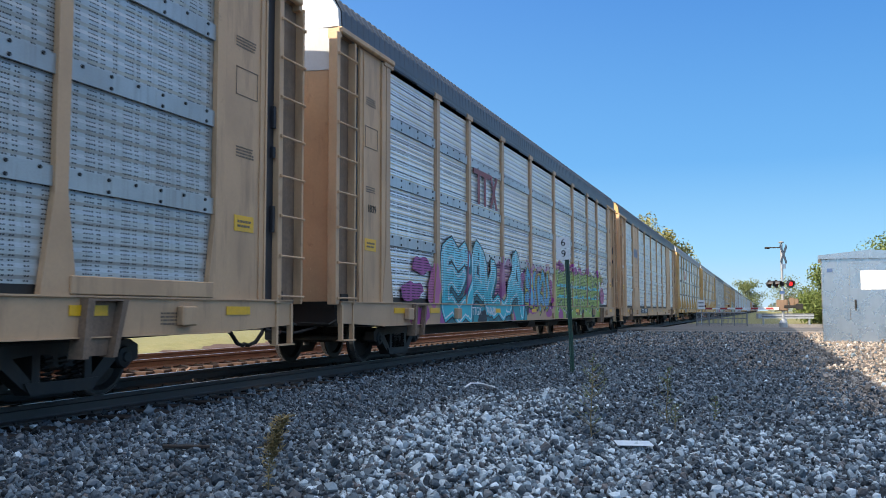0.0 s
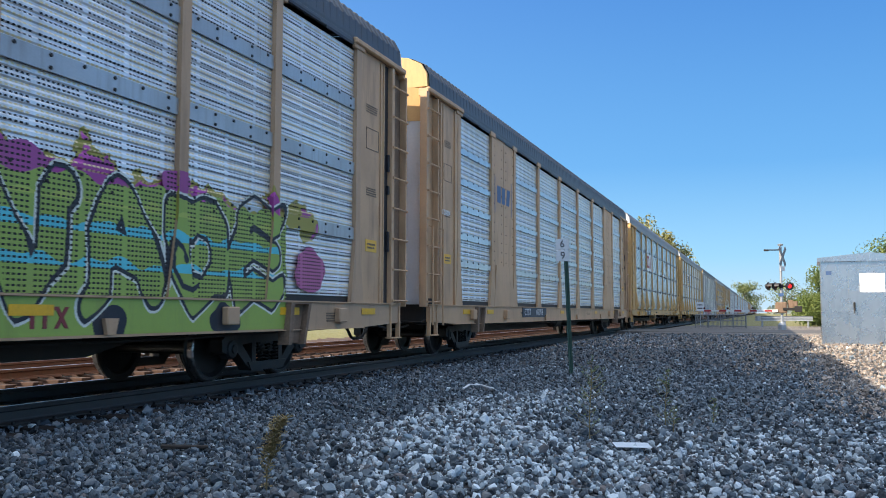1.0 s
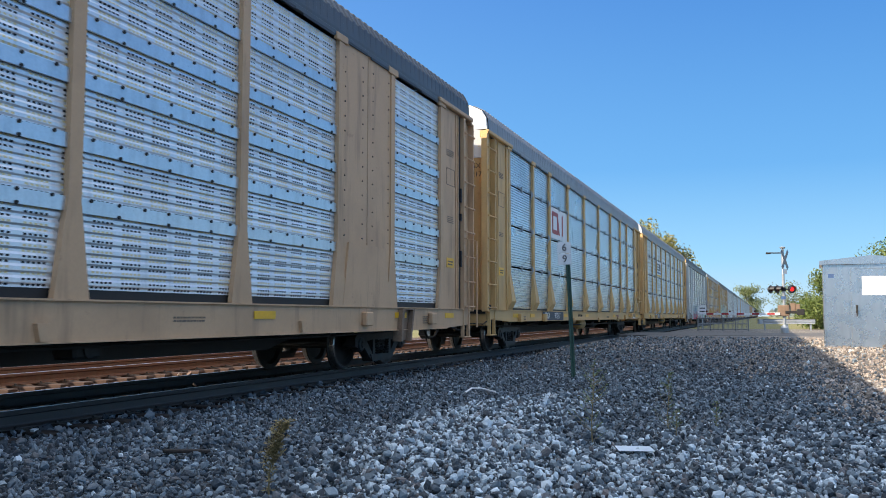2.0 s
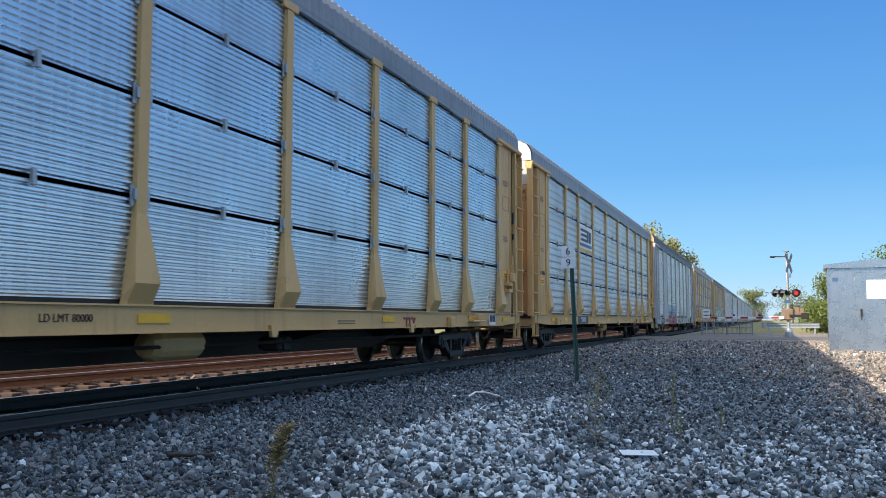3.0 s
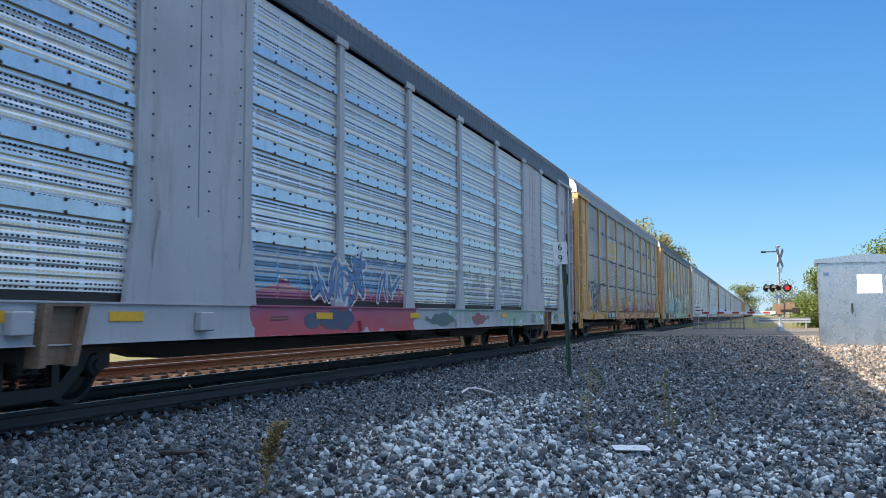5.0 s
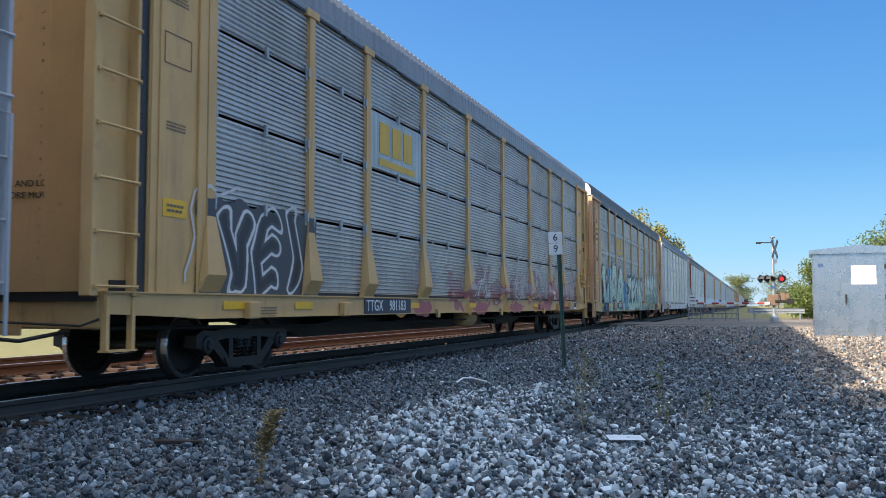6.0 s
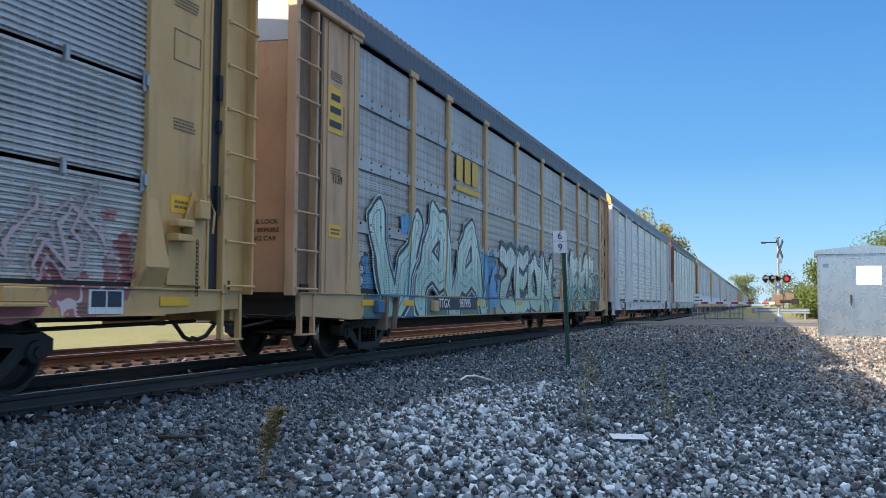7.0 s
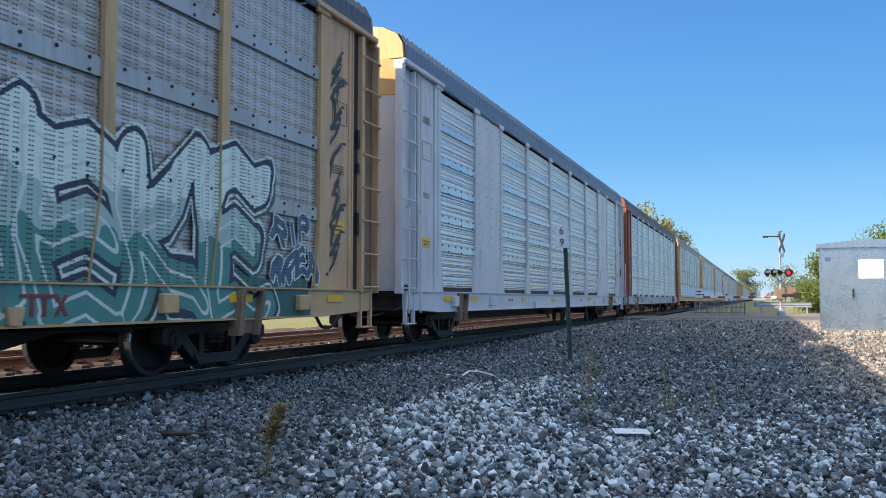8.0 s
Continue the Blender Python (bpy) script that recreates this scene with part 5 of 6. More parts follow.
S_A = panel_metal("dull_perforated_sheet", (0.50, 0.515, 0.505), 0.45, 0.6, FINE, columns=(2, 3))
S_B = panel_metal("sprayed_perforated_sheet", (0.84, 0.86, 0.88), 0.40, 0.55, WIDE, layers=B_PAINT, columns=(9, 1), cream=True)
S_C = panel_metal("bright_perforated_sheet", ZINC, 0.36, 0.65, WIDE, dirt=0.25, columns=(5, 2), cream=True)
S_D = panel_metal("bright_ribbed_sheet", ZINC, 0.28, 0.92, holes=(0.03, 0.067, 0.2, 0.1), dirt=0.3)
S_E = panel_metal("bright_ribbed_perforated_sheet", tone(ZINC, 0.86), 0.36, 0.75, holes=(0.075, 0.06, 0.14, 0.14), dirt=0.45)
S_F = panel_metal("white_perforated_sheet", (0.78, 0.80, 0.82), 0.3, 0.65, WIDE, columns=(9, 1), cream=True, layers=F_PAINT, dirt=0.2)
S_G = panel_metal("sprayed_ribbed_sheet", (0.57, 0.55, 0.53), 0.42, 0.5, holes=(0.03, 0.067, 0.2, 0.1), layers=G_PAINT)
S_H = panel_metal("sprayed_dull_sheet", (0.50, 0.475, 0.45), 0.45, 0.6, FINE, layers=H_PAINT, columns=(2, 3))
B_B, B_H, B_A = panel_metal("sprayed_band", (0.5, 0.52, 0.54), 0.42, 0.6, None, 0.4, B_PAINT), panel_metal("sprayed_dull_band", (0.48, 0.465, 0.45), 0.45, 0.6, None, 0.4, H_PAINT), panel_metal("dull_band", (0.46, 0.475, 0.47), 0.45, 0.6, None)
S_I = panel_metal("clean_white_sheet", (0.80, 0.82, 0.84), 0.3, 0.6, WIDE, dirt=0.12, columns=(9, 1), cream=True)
TAN_B, TAN_H, OCHRE_G, PALE_F = painted("tan_paint_sprayed", (0.50, 0.325, 0.195), B_PAINT), painted("tan_paint_tagged", (0.54, 0.36, 0.18), H_PAINT), painted("ochre_paint_tagged", (0.58, 0.365, 0.15), G_PAINT), painted("pale_paint_tagged", (0.43, 0.445, 0.47), F_PAINT, amount=0.3)

MAROON = surface("maroon_paint", (0.22, 0.035, 0.04), 0.5, amount=0.3)
LOGO_TTX = logo_blocks(8.5, 3.75, 2.0, 0.9, None, [(-0.35, 0.3, 1.3, 0.12, 0, MAROON), (-0.62, -0.1, 0.16, 0.68, 0, MAROON), (-0.12, -0.1, 0.16, 0.68, 0, MAROON), (0.35, -0.04, 0.16, 0.8, 0.5, MAROON), (0.85, -0.04, 0.16, 0.8, -0.5, MAROON)])
LOGO_CSX_BLUE = logo_blocks(6.1, 3.75, 2.0, 0.9, None, [(-0.75, 0, 0.05, 0.9, 0, BLUE), (0.75, 0, 0.05, 0.9, 0, BLUE), (-0.4, 0.03, 0.32, 0.42, 0, BLUE), (0.0, 0.03, 0.3, 0.42, 0, BLUE), (0.4, 0.03, 0.3, 0.42, 0.1, BLUE)])
LOGO_CN = logo_blocks(8.5, 3.75, 2.4, 0.95, WHITE, [(-0.62, 0.28, 0.75, 0.13, 0, RED), (-0.9, 0, 0.14, 0.6, 0, RED), (-0.55, -0.28, 0.75, 0.13, 0, RED), (-0.2, 0.0, 0.14, 0.66, 0.0, RED), (0.02, 0.0, 0.16, 0.68, -0.3, RED), (0.5, 0.0, 0.14, 0.66, 0, RED)])
LOGO_NS = logo_blocks(8.5, 3.72, 2.4, 0.98, WHITE, [(-0.35, 0.3, 1.3, 0.09, 0.1, NAVY), (-0.4, 0.13, 1.2, 0.09, 0.1, NAVY), (-0.45, -0.04, 1.1, 0.09, 0.1, NAVY), (0.3, 0.12, 0.3, 0.4, 0.05, NAVY), (0.72, 0.12, 0.3, 0.4, 0.05, NAVY), (0, -0.22, 2.1, 0.1, 0, BLUE), (0, -0.4, 2.3, 0.1, 0, GOLD)])
LOGO_CSX = logo_blocks(8.5, 3.72, 2.5, 0.98, S_A, [(-0.62, 0.08, 0.42, 0.55, 0, GOLD), (-0.05, 0.08, 0.40, 0.55, 0, GOLD), (0.5, 0.08, 0.42, 0.55, 0.0, GOLD), (0, -0.35, 1.7, 0.12, 0, GOLD)])
LOGO_CSX_H = logo_blocks(8.5, 3.72, 2.5, 0.98, None, [(-0.62, 0.08, 0.42, 0.55, 0, GOLD), (-0.05, 0.08, 0.40, 0.55, 0, GOLD), (0.5, 0.08, 0.42, 0.55, 0.0, GOLD), (0, -0.35, 1.7, 0.12, 0, GOLD)])

SPEC = [
    dict(label="tan autorack car with dull grey perforated side panels", style="band", strip=True, pitch=0.19, depth=0.009, coat=TAN, sheet_mat=S_A, band_mat=B_A, roof=ROOF_DARK, kick=False, cap=WHITE_DOOR),
    dict(label="tan autorack car with bright panels, teal and green graffiti", style="band", coat=TAN, sheet_mat=S_B, band_mat=B_B, roof=ROOF_DARK, kick=False, post_coat=TAN_B, sill=TAN_B, cap=WHITE_DOOR, plate_u=8.3, plate_w=0, marks=(("1839", 1.95, 2.55, 0.13, MARK_DARK),), emblem_u=19.4, number="TTGX 710680", logo=LOGO_TTX, spray=b_spray),
    dict(label="brown-tan autorack car with white end door and plated bays", style="plate", coat=TAN, sheet_mat=S_C, roof=ROOF_DARK, kick=False, door=WHITE_DOOR, cap=OCHRE, number="CTTX 692718", plate_u=9.3, marks=(("C00834", 1.8, 2.9, 0.12, WHITE),), logo=LOGO_CSX_BLUE),
    dict(label="ochre autorack car with bright ribbed panels and red emblem", style="gap", pitch=0.067, depth=0.026, coat=OCHRE, door=OCHRE_DOOR, sheet_mat=S_D, roof=ROOF_LIGHT, cap=WHITE_DOOR, plate_u=7.5, marks=(("LD LMT 80000", 11.75, 0.86, 0.08, MARK_DARK),), door_words=(("TTGX", -1.13, 4.42, 0.12), ("973217", -1.13, 4.22, 0.12)), emblem_u=20.2, number="TTGX 973217", logo=LOGO_CN),
    dict(label="ochre autorack car with bright panels and blue-white emblem", style="gap", pitch=0.21, depth=0.018, coat=OCHRE, door=OCHRE_DOOR, sheet_mat=S_E, roof=ROOF_LIGHT, cap=WHITE_DOOR, emblem_u=21.0, plate_u=7.2, number="TTGX 971015", marks=(("NS 30026", 1.9, 2.2, 0.11, MARK_DARK),), door_words=(("TTGX", -1.13, 4.42, 0.12), ("971015", -1.13, 4.22, 0.12), ("CLOSE AND LOCK", -1.0, 2.2, 0.065), ("DOORS BEFORE", -1.0, 2.08, 0.065), ("MOVING CAR", -1.0, 1.96, 0.065)), logo=LOGO_NS),
    dict(label="pale grey autorack car with some faded red graffiti", style="plate", coat=GREY, sheet_mat=S_F, roof=ROOF_DARK, kick=False, sill=PALE_F, cap=OCHRE, spray=f_spray),
    dict(label="ochre autorack car with dull ribbed panels and red-white graffiti", style="gap", pitch=0.067, depth=0.026, coat=OCHRE, door=OCHRE_DOOR, sheet_mat=S_G, roof=ROOF_LIGHT, post_coat=OCHRE_G, sill=OCHRE_G, cap=WHITE_DOOR, door_words=(("TTGX", -1.13, 4.42, 0.12), ("981183", -1.13, 4.22, 0.12), ("CLOSE AND LOCK DOORS", -0.8, 2.1, 0.07), ("BEFORE MOVING CAR", -0.8, 1.98, 0.07)), emblem_u=19.6, plate_u=8.05, plate_w=1.05, number="TTGX 981183", logo=LOGO_CSX, spray=g_spray),
    dict(label="tan autorack car with dull panels and mint-green graffiti", style="band", pitch=0.19, depth=0.009, coat=TAN, sheet_mat=S_H, band_mat=B_H, roof=ROOF_DARK, kick=False, post_coat=TAN_H, sill=TAN_H, cap=WHITE_DOOR, marks=(("1139", 1.95, 2.75, 0.13, MARK_DARK),), door_words=(("CLOSE & LOCK", -0.9, 2.0, 0.07), ("DOORS BEFORE", -0.9, 1.88, 0.07), ("MOVING CAR", -0.9, 1.76, 0.07)), emblem_u=20.6, notice=True, plate_u=7.7, number="TTGX 987995", logo=LOGO_CSX_H, spray=h_spray),
    dict(label="clean silver-white autorack car with plated bays", style="plate", coat=PALE, sheet_mat=S_I, roof=ROOF_BLUE, kick=False, cap=OCHRE),
    dict(label="autorack car with red oxide ends and bright panels", style="band", coat=OXIDE, post_coat=BAND, sill=GREY, sheet_mat=S_C, roof=ROOF_DARK, kick=False),
]


def rest_pose(index, t=0.0):
    return pose(GAP + PITCH * index - SPEED * t, TRACK_Y, 0)


def build_train():
    made = {}
    for k, spec in enumerate(SPEC):
        car = autorack(**spec)
        car.matrix_basis = rest_pose(k - 1)
        made[k - 1] = car
    stock = [("ochre autorack car with ribbed galvanised panels, far along the train", "gap", OCHRE, S_E, ROOF_LIGHT, True), ("pale autorack car with plated bays, far along the train", "plate", PALE, S_I, ROOF_DARK, False),
             ("tan autorack car with perforated panels, far along the train", "band", TAN, S_C, ROOF_DARK, False)]
    far = []
    for label, style, coat, sheet_mat, roof, kick in stock:
        far.append(autorack(label, style, coat, sheet_mat, roof, kick, post_coat=BAND if kick else None, plain=True))
    last = len(SPEC) - 1
    for i, index in enumerate(range(last, last + 20)):
        src = far[(i * 7 // 3 + i) % 3]
        made[index] = copy_thing(src, rest_pose(index))
    # Index -2 is an unseen car ahead, added for its shadow.
    for src, index in zip(far, (last + 20, last + 21, -2)):
        src.matrix_basis = rest_pose(index)
        made[index] = src
    return made


TRAIN = build_train()


# ---- things beside the track ----
def mile_sign():
    s = thing("milepost_sign", "white milepost sign on a leaning green steel post", "sign", at=pose(16.75, 3.43, -0.14, 0, 0, -75))
    lean = pose(0, 0, 0, 0, -2.2, 0)
    post = part("post", Shape().prism([(-0.04, 0.0), (-0.022, 0.0), (-0.015, 0.028), (0.015, 0.028), (0.022, 0.0), (0.04, 0.0), (0.04, 0.006), (0.026, 0.006), (0.019, 0.034), (-0.019, 0.034), (-0.026, 0.006), (-0.04, 0.006)], "z", -0.4, 2.05),
                surface("green_post_paint", (0.03, 0.085, 0.06), 0.5, amount=0.3), s, at=lean)
    tagged(part("perforation", Shape().add(*hole_boxes()), BLACK, post), kind="stuff")
    for z, w in ((2.29, "6"), (2.07, "9")):
        panel = part("number_panel", Shape().box(-0.13, 0.13, -0.012, -0.004, -0.105, 0.105, 0.002), WHITE, s, at=lean @ pose(-0.06, 0, z, 0, 0, 0))
        part("numeral", lettering(w, 0.14, BLACK), BLACK, panel, at=pose(0, -0.014, 0))


def hole_boxes():
    s = Shape()
    for k in range(36):
        s.box(-0.006, 0.006, 0.026, 0.036, 0.05 + k * 0.055, 0.062 + k * 0.055)
    return s.v, s.f


def shelter():
    m = surface("aluminium_sheet", (0.60, 0.61, 0.61), 0.27, 0.95, grain=3, stain=1.5, amount=0.1, bump=0.02)
    s = thing("signal_shelter", "aluminium signal equipment shelter with a closed door", "shelter", at=pose(25.85, -1.46, -0.08, 0, 0, -3))
    W, D, H = 2.4, 2.0, 2.38
    part("wall", Shape().box(0, D, -W, 0, 0.05, H, 0.015), m, s)
    part("base_skid", Shape().box(0.03, D - 0.03, -W + 0.03, -0.03, -0.12, 0.05), STEEL, s)
    part("roof", Shape().prism([(-W - 0.07, H - 0.08), (0.07, H - 0.08), (0.07, H + 0.02), (-W / 2, H + 0.15), (-W - 0.07, H + 0.02)], "x", -0.09, D + 0.09), m, s, "ridged aluminium roof")
    door = part("door", Shape().box(-0.035, 0.0, -1.75, -0.68, 0.1, 2.18, 0.008), m, s)
    part("handle", Shape().box(-0.075, -0.035, -0.84, -0.79, 1.0, 1.22, 0.008).tube([(-0.06, -0.815, 1.1), (-0.10, -0.815, 1.05), (-0.10, -0.815, 0.93)], 0.014), STEEL, door, "dark door handle")
    notice = part("notice", Shape().box(-0.04, -0.036, -1.55, -0.95, 1.48, 1.98), surface("white_paper", (0.62, 0.63, 0.64), 0.7, amount=0.1), door, "white paper notice")
    part("notice_lines", Shape().box(-0.042, -0.040, -1.5, -1.0, 1.88, 1.895).box(-0.042, -0.040, -1.45, -1.05, 1.78, 1.795).box(-0.042, -0.040, -1.5, -1.0, 1.66, 1.675).box(-0.042, -0.040, -1.48, -1.02, 1.56, 1.575), surface("grey_print", (0.42, 0.42, 0.44), 0.6, amount=0.1), notice)
    for z in (0.35, 1.15, 1.95):
        part("hinge", Shape().tube([(-0.04, -1.76, z - 0.06), (-0.04, -1.76, z + 0.06)], 0.018), STEEL, door)
    for y in (-0.02, -0.6, -1.82):
        part("seam", Shape().box(-0.012, 0.0, y - 0.03, y, 0.08, H - 0.05), m, s)
    part("label_plate", Shape().box(-0.006, -0.002, -0.28, -0.14, 1.95, 2.05), BLUE, s)


SIGN_GREY = surface("sign_grey", (0.22, 0.23, 0.25), 0.5, 0.2, amount=0.2)


def crossing_signal():
    s = thing("crossing_signal", "grade-crossing signal mast with crossbuck, red lamps and lowered gate", "crossing signal", at=pose(48.3, -0.9, 0.0))
    part("mast", Shape().lathe([(0.065, 0.0), (0.065, 4.2), (0.03, 4.25)], (0, 0, 0), 14, "z").lathe([(0.2, -0.1), (0.2, 0.25), (0.09, 0.42)], (0, 0, 0), 12, "z"), GALV, s)
    xb = part("crossbuck", Shape().box(-0.1, -0.085, -0.61, 0.61, -0.11, 0.11), SIGN_GREY, s, at=pose(0, 0, 3.72, 0, 0, 68) @ pose(0, 0, 0, 48))
    part("board", Shape().box(-0.12, -0.105, -0.61, 0.61, -0.11, 0.11), SIGN_GREY, s, at=pose(0, 0, 3.72, 0, 0, 68) @ pose(0, 0, 0, -48))
    part("track_count_sign", Shape().box(-0.1, -0.085, -0.22, 0.22, -0.12, 0.12), WHITE, s, at=pose(0, 0, 3.1, 0, 0, 60))
    part("bell", Shape().lathe([(0.02, 0.0), (0.12, 0.02), (0.14, 0.08), (0.05, 0.12)], (0, 0, 4.25), 12, "z"), GALV, s)
    part("cantilever", Shape().tube([(0, 0, 4.05), (0, 0.4, 4.05), (0, 0.8, 4.07)], 0.03).box(-0.1, 0.1, 0.55, 0.8, 4.0, 4.08, 0.02), STEEL, s)
    lampred = Nodes("lit_red_lamp")
    lampred.b.inputs["Emission Color"].default_value, lampred.b.inputs["Emission Strength"].default_value = (1, 0.03, 0.03, 1), 0.7
    lit = lampred.done((0.4, 0.01, 0.01), 0.2)
    dull = surface("unlit_red_lens", (0.10, 0.012, 0.012), 0.2, amount=0.1)
    part("lamp_arm", Shape().tube([(0, -0.45, 2.2), (0, 0.6, 2.2)], 0.03).box(-0.08, 0.08, -0.1, 0.1, 2.1, 2.3, 0.02), STEEL, s)
    for k, (y, lens) in enumerate(((-0.38, lit), (0.30, dull), (0.62, dull))):
        lamp = part("flasher", Shape().lathe([(0.02, 0.12), (0.13, 0.10), (0.15, 0.0), (0.21, 0.0), (0.21, -0.02), (0.15, -0.02), (0.15, -0.06)], (0, 0, 0), 18, "x"), BLACK, s, at=pose(-0.1, y, 2.2, 0, 0, 18 if k < 1 else 60))
        part("hood", Shape().prism([(0.16 * math.cos(a), 0.16 * math.sin(a)) for a in np.linspace(0, math.pi, 9)] + [(0.14 * math.cos(a), 0.14 * math.sin(a)) for a in np.linspace(math.pi, 0, 9)], "x", -0.28, -0.02), BLACK, lamp)
        part("lens", Shape().lathe([(0.001, -0.075), (0.08, -0.07), (0.135, -0.05), (0.135, -0.03)], (0, 0, 0), 16, "x"), lens, lamp)
    part("sign", Shape().box(-0.09, -0.08, -0.1, 0.14, 1.7, 1.85), BLUE, s, "small blue notice")
    mech = part("gate_mechanism", Shape().box(-0.2, 0.2, -0.25, 0.3, 0.85, 1.4, 0.03).box(-0.1, 0.35, -0.55, -0.3, 1.0, 1.5, 0.02).box(-0.15, 0.15, -0.75, -0.55, 1.15, 1.45, 0.02), GRIME, s)
    part("counterweight", Shape().box(-0.25, -0.2, -0.85, -0.05, 0.98, 1.12, 0.02).box(-0.3, -0.14, -0.95, -0.6, 0.9, 1.2, 0.02), STEEL, mech)
    arm = part("gate_arm", Shape().prism([(0.9, 0.2), (1.03, 0.2), (0.99, 3.9), (0.93, 3.9)], "x", -0.25, -0.21).add([], []), WHITE, s)
    arm.data.transform(Matrix(((1, 0, 0, 0), (0, 0, 1, 0), (0, 1, 0, 0), (0, 0, 0, 1))))
    for k in range(5):
        part("red_stripe", Shape().box(-0.256, -0.205, 0.45 + k * 0.74, 0.8 + k * 0.74, 0.915, 1.01), RED, arm)
    for y in (1.4, 2.6, 3.75):
        part("gate_lamp", Shape().lathe([(0.05, -0.05), (0.05, 0.05)], (-0.23, y, 1.09), 10, "x"), dull, arm)


def w_beam(x, y, rz, length):
    g = thing("guardrail", "short galvanised guardrail on steel posts", "guardrail", at=pose(x, y, 0, 0, 0, rz))
    part("beam", Shape().prism([(0.0, 0.38), (0.05, 0.43), (0.05, 0.48), (0.0, 0.53), (0.05, 0.58), (0.05, 0.63), (0.0, 0.68), (0.015, 0.68), (0.065, 0.64), (0.065, 0.57), (0.015, 0.53), (0.065, 0.49), (0.065, 0.42), (0.015, 0.38)], "y", -length / 2, length / 2)
         .add(*turned((-0.02, length / 2, 0.53))), GALV, g)
    for k in (-0.42, 0.0, 0.42):
        part("post", Shape().box(0.07, 0.17, -0.05, 0.05, -0.2, 0.66, 0.01), GALV, g, at=pose(0, k * length, 0))


def turned(c):
    s = Shape().lathe([(0.16, -0.15), (0.16, 0.15)], c, 12, "z")
    return s.v, s.f


FENCE = surface("weathered_zinc", (0.20, 0.215, 0.23), 0.55, 0.3, amount=0.3)


def rail_fence(x, y, rz, length):
    f = thing("barrier_fence", "low galvanised pipe barrier with mesh infill", "fence", at=pose(x, y, 0, 0, 0, rz))
    n = 5
    for k in range(n):
        part("post", lambda: Shape().tube([(0, 0, -0.1), (0, 0, 0.75)], 0.035), FENCE, f, key="fpost", at=pose(0, k * length / (n - 1), 0))
    for z in (0.12, 0.42, 0.74):
        part("pipe", Shape().tube([(0, 0, z), (0, length, z)], 0.028), FENCE, f)
    for k in range(40):
        part("bar", lambda: Shape().tube([(0, 0, 0.12), (0, 0, 0.74)], 0.011, 6), FENCE, f, key="fbar", at=pose(0, (k + 0.5) * length / 40, 0))


def road():
    m = surface("worn_asphalt", (0.11, 0.105, 0.10), 0.9, grain=40, stain=0.4, amount=0.4)
    r = new("road", Shape().box(41.0, 47.4, -60, 6.3, -0.3, 0.012, 0.01).mesh("road", m))
    tagged(r, "grey worn asphalt road at the grade crossing", "road", kind="structure")


def crossing_sign():
    s = thing("crossing_notice", "small white notice boards on a steel post by the crossing", "sign", at=pose(56.5, 3.6, 0))
    part("post", Shape().tube([(0, 0, -0.1), (0, 0, 1.6)], 0.03), GALV, s)
    part("board", Shape().box(-0.05, -0.035, -0.22, 0.22, 0.95, 1.5, 0.004), WHITE, s)
    part("board_lines", Shape().box(-0.055, -0.05, -0.15, 0.15, 1.3, 1.36).box(-0.055, -0.05, -0.15, 0.15, 1.1, 1.16), BLACK, s)


def weed(name, x, y, h, seed, stem, leaf, label):
    rnd = random.Random(seed)
    z = float(height(x, y))
    w = thing(name, label, "weed", at=pose(x, y, z - 0.03))
    lush = 4.0 if "dry" in name else 1.0
    bend = rnd.uniform(-0.12, 0.12)
    main = [(bend * (k / 6) ** 2 * h, 0.05 * math.sin(k) * h * 0.3 - (0.22 * (k / 6) ** 3 * h if lush > 1 else 0.0), h * k / 6) for k in range(7)]
    stalk = Shape().tube(main, 0.006, 5, 0.002)
    leaves = Shape()
    for k in range(int(26 * lush * h / 0.5)):
        t = rnd.uniform(0.50, 1.0) if lush > 1 and rnd.random() < 0.8 else rnd.uniform(0.12, 1.0)
        i = min(5, int(t * 6))
        p = Vector(main[i]).lerp(Vector(main[i + 1]), t * 6 - i)
        a, l = rnd.uniform(0, 6.28), rnd.uniform(0.05, 0.16) * ((1.25 - t) if lush == 1.0 else 0.42) * h * 2
        q = p + Vector((math.cos(a) * l, math.sin(a) * l, l * rnd.uniform(0.4, 1.1)))
        stalk.tube([p, p.lerp(q, 0.5) + Vector((0, 0, -0.01)), q], 0.003, 4, 0.001)
        for _ in range(9):
            c = p.lerp(q, rnd.uniform(0.3, 1.05))
            d = Vector((rnd.uniform(-1, 1), rnd.uniform(-1, 1), rnd.uniform(-0.3, 1))).normalized() * rnd.uniform(0.012, 0.03) * (1.7 if lush > 1 else 1.0)
            e = d.cross(Vector((rnd.uniform(-1, 1), rnd.uniform(-1, 1), 1))).normalized() * 0.005
            leaves.add([c, c + d * 0.5 + e, c + d, c + d * 0.5 - e], [(0, 1, 2), (0, 2, 3)])
    tagged(part("stem", stalk, stem, w), kind="stuff")
    tagged(part("leaves", leaves, leaf, w), kind="stuff")


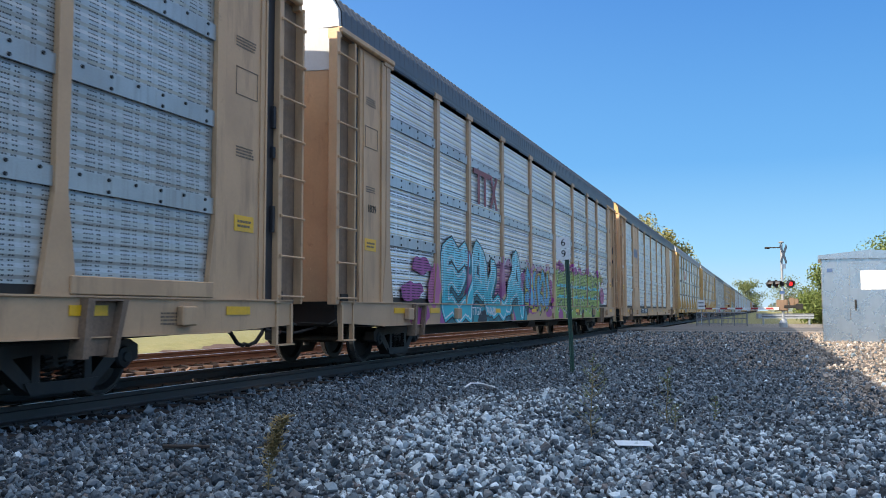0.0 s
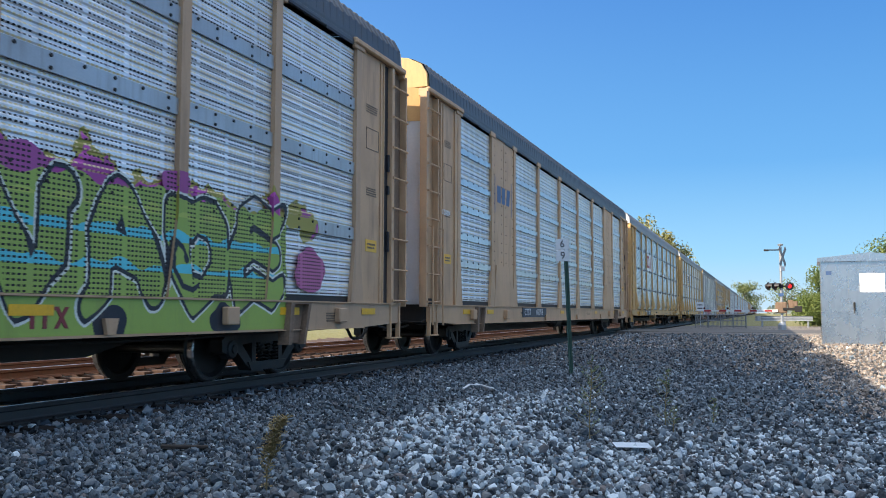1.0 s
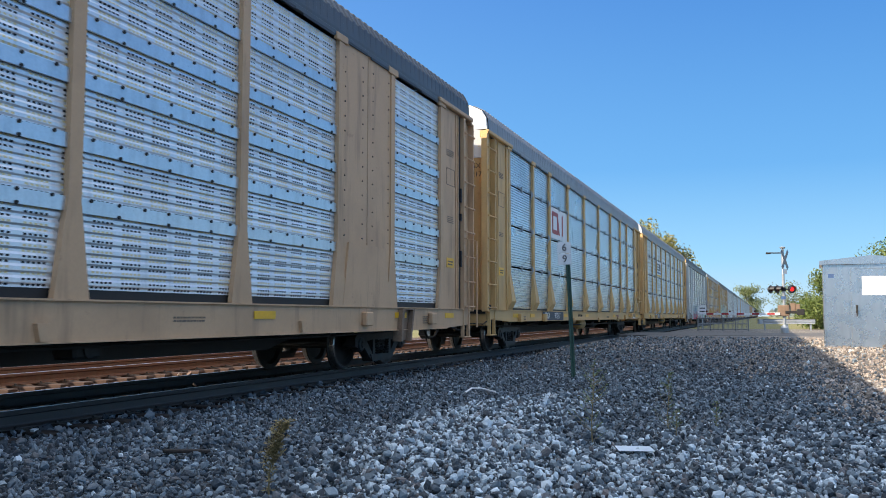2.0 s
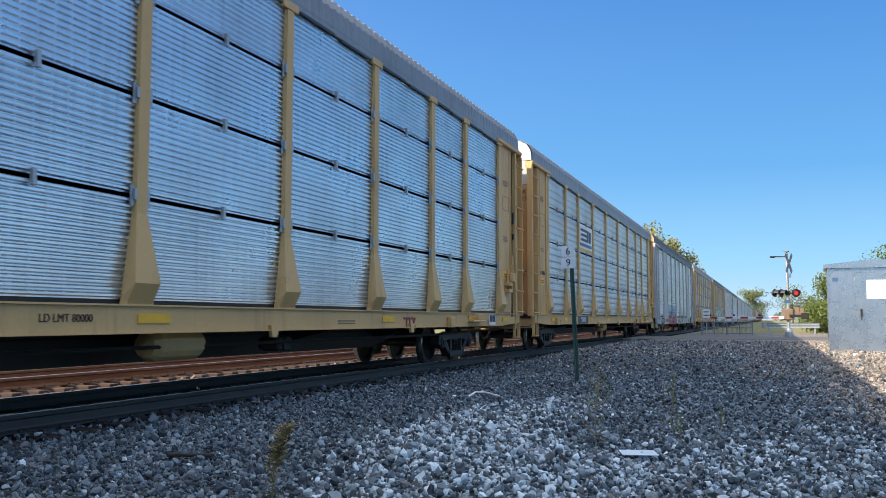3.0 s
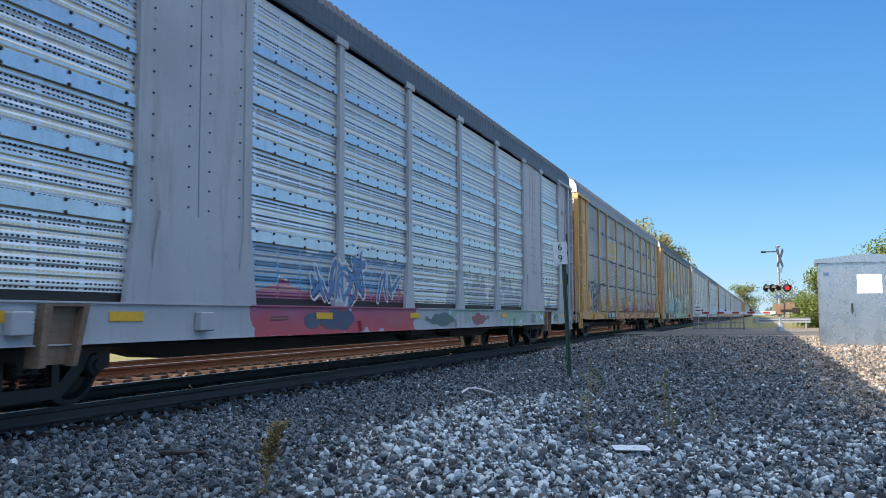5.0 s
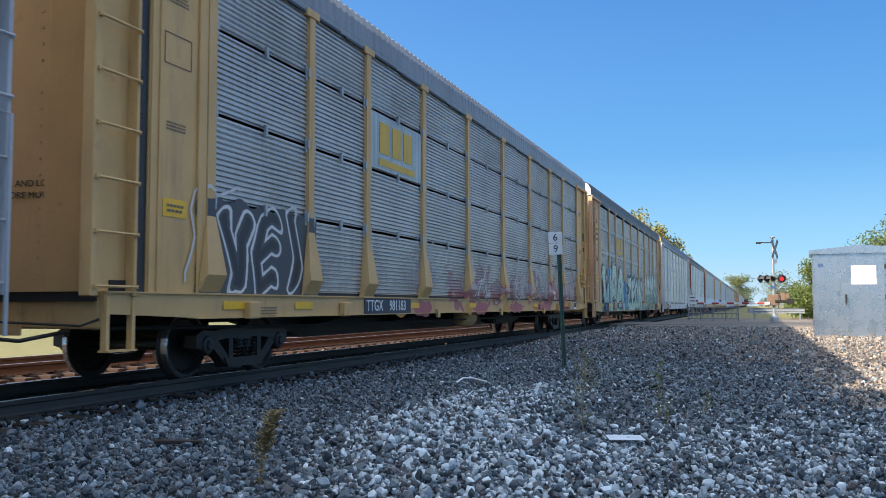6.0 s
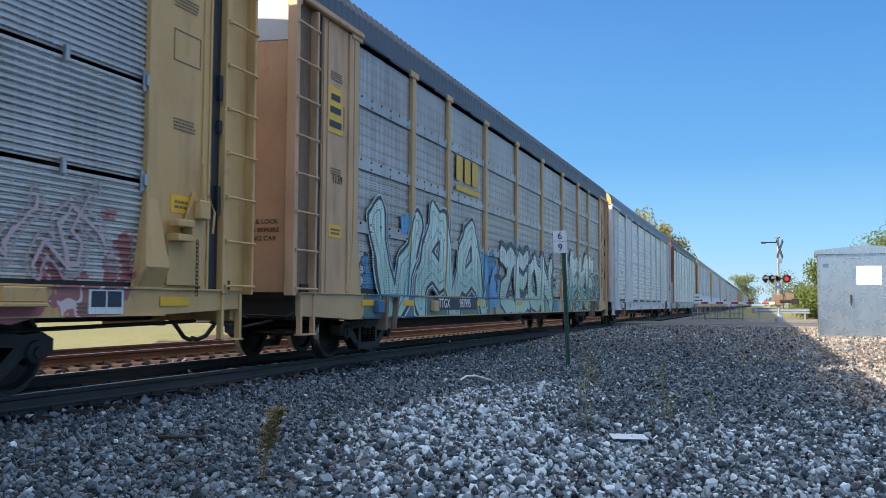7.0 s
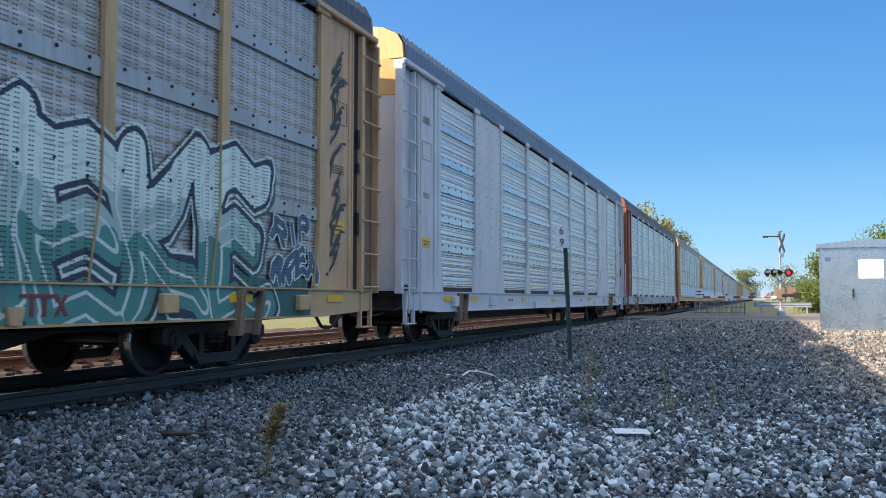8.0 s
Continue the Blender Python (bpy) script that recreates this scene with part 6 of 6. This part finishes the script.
def litter():
    c = thing("card", "pale blue-grey flat card lying on the gravel", "litter", at=pose(7.62, 1.05, float(height(7.62, 1.05)) + 0.075, 1, -5, 20))
    part("sheet", Shape().box(-0.09, 0.09, -0.15, 0.15, 0, 0.004, 0.001), surface("pale_card", (0.55, 0.62, 0.68), 0.5, amount=0.15), c)
    b = thing("pale_strip", "bent pale plastic strip lying on the ballast", "litter", at=pose(12.6, 3.9, float(height(12.6, 3.9)) + 0.06))
    part("strip", Shape().tube([(-0.28, 0.20, 0.02), (-0.1, 0.16, 0.07), (0.05, 0.05, 0.06), (0.05, -0.16, 0.01)], 0.014, 6), WHITE, b)
    # A short dark plank, turned and sized to fit the camera's view.
    t = thing("plank_scrap", "short dark plank lying in the ballast", "scrap iron", at=pose(6.35, 4.55, float(height(6.35, 4.55)) + 0.05, 3, 2, 36))
    part("plate", Shape().box(-0.05, 0.05, -0.19, 0.19, 0, 0.025, 0.005), TIE, t)


BARK = surface("bark", (0.10, 0.075, 0.055), 0.9, grain=14, amount=0.5)
LEAF_A = leaf_mat("green_leaf", (0.10, 0.14, 0.045), (0.20, 0.22, 0.08))
LEAF_B = leaf_mat("autumn_leaf", (0.16, 0.17, 0.04), (0.32, 0.26, 0.07))
LEAF_C = leaf_mat("bush_leaf", (0.07, 0.115, 0.022), (0.17, 0.205, 0.045))


def tree(name, x, y, h, spread, seed, leaf, label, bare=0.25, count=2600, z=0.0, size=0.34, low=False):
    rnd = random.Random(seed)
    t = thing(name, label, "tree" if h > 4 else "bush", at=pose(x, y, z))
    wood = Shape()
    trunk_top = h * (bare if h > 4 else 0.1) + 0.3
    r = h * 0.022
    wood.tube([(0, 0, -0.4), (0.05 * r, 0, trunk_top * 0.5), (0.3 * r, 0.2 * r, trunk_top), (0.2, 0.1, h * 0.75)], r, 10, r * 0.25)
    tips = []
    for k in range(15):
        a = k * 2.4 + rnd.uniform(-0.4, 0.4)
        z0 = trunk_top * 0.8 + (h * 0.75 - trunk_top) * rnd.random()
        l = spread * rnd.uniform(0.55, 1.0) * (1.15 - 0.5 * z0 / h)
        p = Vector((0, 0, z0))
        rise = 1.0 if h > 4.5 else 0.25
        mid = p + Vector((math.cos(a) * l * 0.5, math.sin(a) * l * 0.5, l * 0.4 * rise))
        end = p + Vector((math.cos(a) * l, math.sin(a) * l, l * rnd.uniform(0.4, 0.8) * rise))
        wood.tube([p, mid, end], r * 0.35, 6, r * 0.06)
        tips += [(end, spread * 0.36), (mid, spread * 0.30), (mid.lerp(end, 0.5), spread * 0.34)]
    tips += [(Vector((0.1, 0.1, h * 0.82)), spread * 0.4), (Vector((0, 0, h * 0.93)), spread * 0.25)]
    if h < 4.5 or low:
        for k in range(18):
            a = k * 2.4
            tips.append((Vector((math.cos(a) * spread * 0.75, math.sin(a) * spread * 0.75, h * (0.12 + 0.02 * k))), spread * 0.36))
    part("trunk", wood, BARK, t)
    crown = Shape()
    vs, fs = [], []
    for k in range(count):
        c, rad = tips[rnd.randrange(len(tips))]
        d = Vector((rnd.gauss(0, 1), rnd.gauss(0, 1), rnd.gauss(0, 0.8)))
        p = c + d.normalized() * rad * rnd.random() ** 0.45
        a = Vector((rnd.uniform(-1, 1), rnd.uniform(-1, 1), rnd.uniform(-1, 1))).normalized() * size * rnd.uniform(0.5, 1)
        b = a.cross(Vector((rnd.uniform(-1, 1), rnd.uniform(-1, 1), rnd.uniform(-1, 1)))).normalized() * size * 0.35
        i = len(vs)
        vs += [p - a * 0.5, p + b - a * 0.05, p + a * 0.5, p - b + a * 0.05]
        fs += [(i, i + 1, i + 2), (i, i + 2, i + 3)]
    crown.v, crown.f = [tuple(q) for q in vs], fs
    tagged(part("crown", crown, leaf, t), kind="stuff")
    return t


road()
shelter()
mile_sign()
crossing_signal()
w_beam(57.5, -1.25, 5, 3.1)
rail_fence(52.5, 0.9, 0, 2.7)
crossing_sign()
litter()
DRY = surface("dry_stem", (0.22, 0.17, 0.08), 0.8, amount=0.2)
SEED = leaf_mat("dry_seed_head", (0.24, 0.17, 0.07), (0.34, 0.26, 0.10))
GREEN = leaf_mat("weed_leaf", (0.10, 0.15, 0.05), (0.20, 0.24, 0.09))
weed("dry_weed", 5.15, 3.05, 0.50, 3, DRY, SEED, "dry yellow-brown seeding weed in the gravel")
weed("tall_weed", 7.75, 1.42, 0.75, 5, DRY, GREEN, "tall thin green weed in the gravel")
weed("low_weed", 9.7, 0.5, 0.33, 8, DRY, GREEN, "low leafy green weed in the gravel")
weed("low_weed", 9.15, 0.85, 0.30, 9, DRY, GREEN, "small thin green weed in the gravel")
weed("thin_weed", 9.4, 0.95, 0.62, 12, DRY, GREEN, "thin upright weed stalk in the gravel")

# trees
tree("tree", 150, 17.9, 17.6, 6.6, 1, LEAF_B, "tall half-bare autumn tree behind the train", 0.25, 9000, -0.5, 0.42)
tree("tree", 150, 14.4, 14.8, 4.6, 2, LEAF_B, "yellowing autumn tree behind the train", 0.25, 9000, -0.5, 0.42)
tree("tree", 600, 11.0, 19, 10, 3, LEAF_A, "round green tree beyond the crossing", 0.1, 6000, 0, 1.0, True)
tree("tree", 70, -9.2, 7.2, 2.9, 4, LEAF_C, "green tree behind the signal shelter", 0.2, 9000, 0, 0.19)
tree("bush", 64, -4.5, 4.1, 2.5, 5, LEAF_C, "large dense green roadside bush", 0.05, 42000, 0, 0.16)
tree("bush", 68, -6.4, 4.2, 2.6, 6, LEAF_C, "tall green bush behind the shelter", 0.05, 22000, 0, 0.17)
tree("tree", 260, -6, 10, 6, 7, LEAF_A, "distant green tree beside the track", 0.15, 1500, 0, 0.5)
tree("tree", 300, 20, 13, 7, 8, LEAF_A, "distant green tree beyond the train", 0.15, 1500, 0, 0.6)


def far_woods():
    rnd = random.Random(77)
    vs, fs = [], []
    for k in range(15000):
        side = rnd.random()
        x = rnd.uniform(520, 900)
        y = rnd.uniform(-420, -4) if side < 0.6 else rnd.uniform(25, 420)
        top = 9 + 5 * math.sin(y * 0.09) * math.sin(y * 0.031 + 1) + 3 * math.sin(y * 0.33)
        p = Vector((x, y, max(0.3, top * rnd.random() ** 0.6)))
        a = Vector((rnd.uniform(-1, 1), rnd.uniform(-1, 1), rnd.uniform(-1, 1))).normalized() * rnd.uniform(1.2, 2.6)
        b = a.cross(Vector((rnd.uniform(-1, 1), rnd.uniform(-1, 1), rnd.uniform(-1, 1)))).normalized() * 1.1
        i = len(vs)
        vs += [p - a, p + b, p + a, p - b]
        fs.append((i, i + 1, i + 2, i + 3))
    sh = Shape()
    sh.v, sh.f = [tuple(v) for v in vs], fs
    # Distance haze is put into these pale leaf colours.
    tagged(new("far_woods", sh.mesh("far_woods", leaf_mat("hazy_leaf", (0.16, 0.20, 0.17), (0.26, 0.29, 0.24)))), "hazy distant line of woods on the horizon", "woods", kind="stuff")


far_woods()


# ---- what moves ----
def motions():
    for index, car in TRAIN.items():
        walk(car, [(t, rest_pose(index, t)) for t in (0.0, 2.0, 4.0, 6.0, 8.0)])


motions()
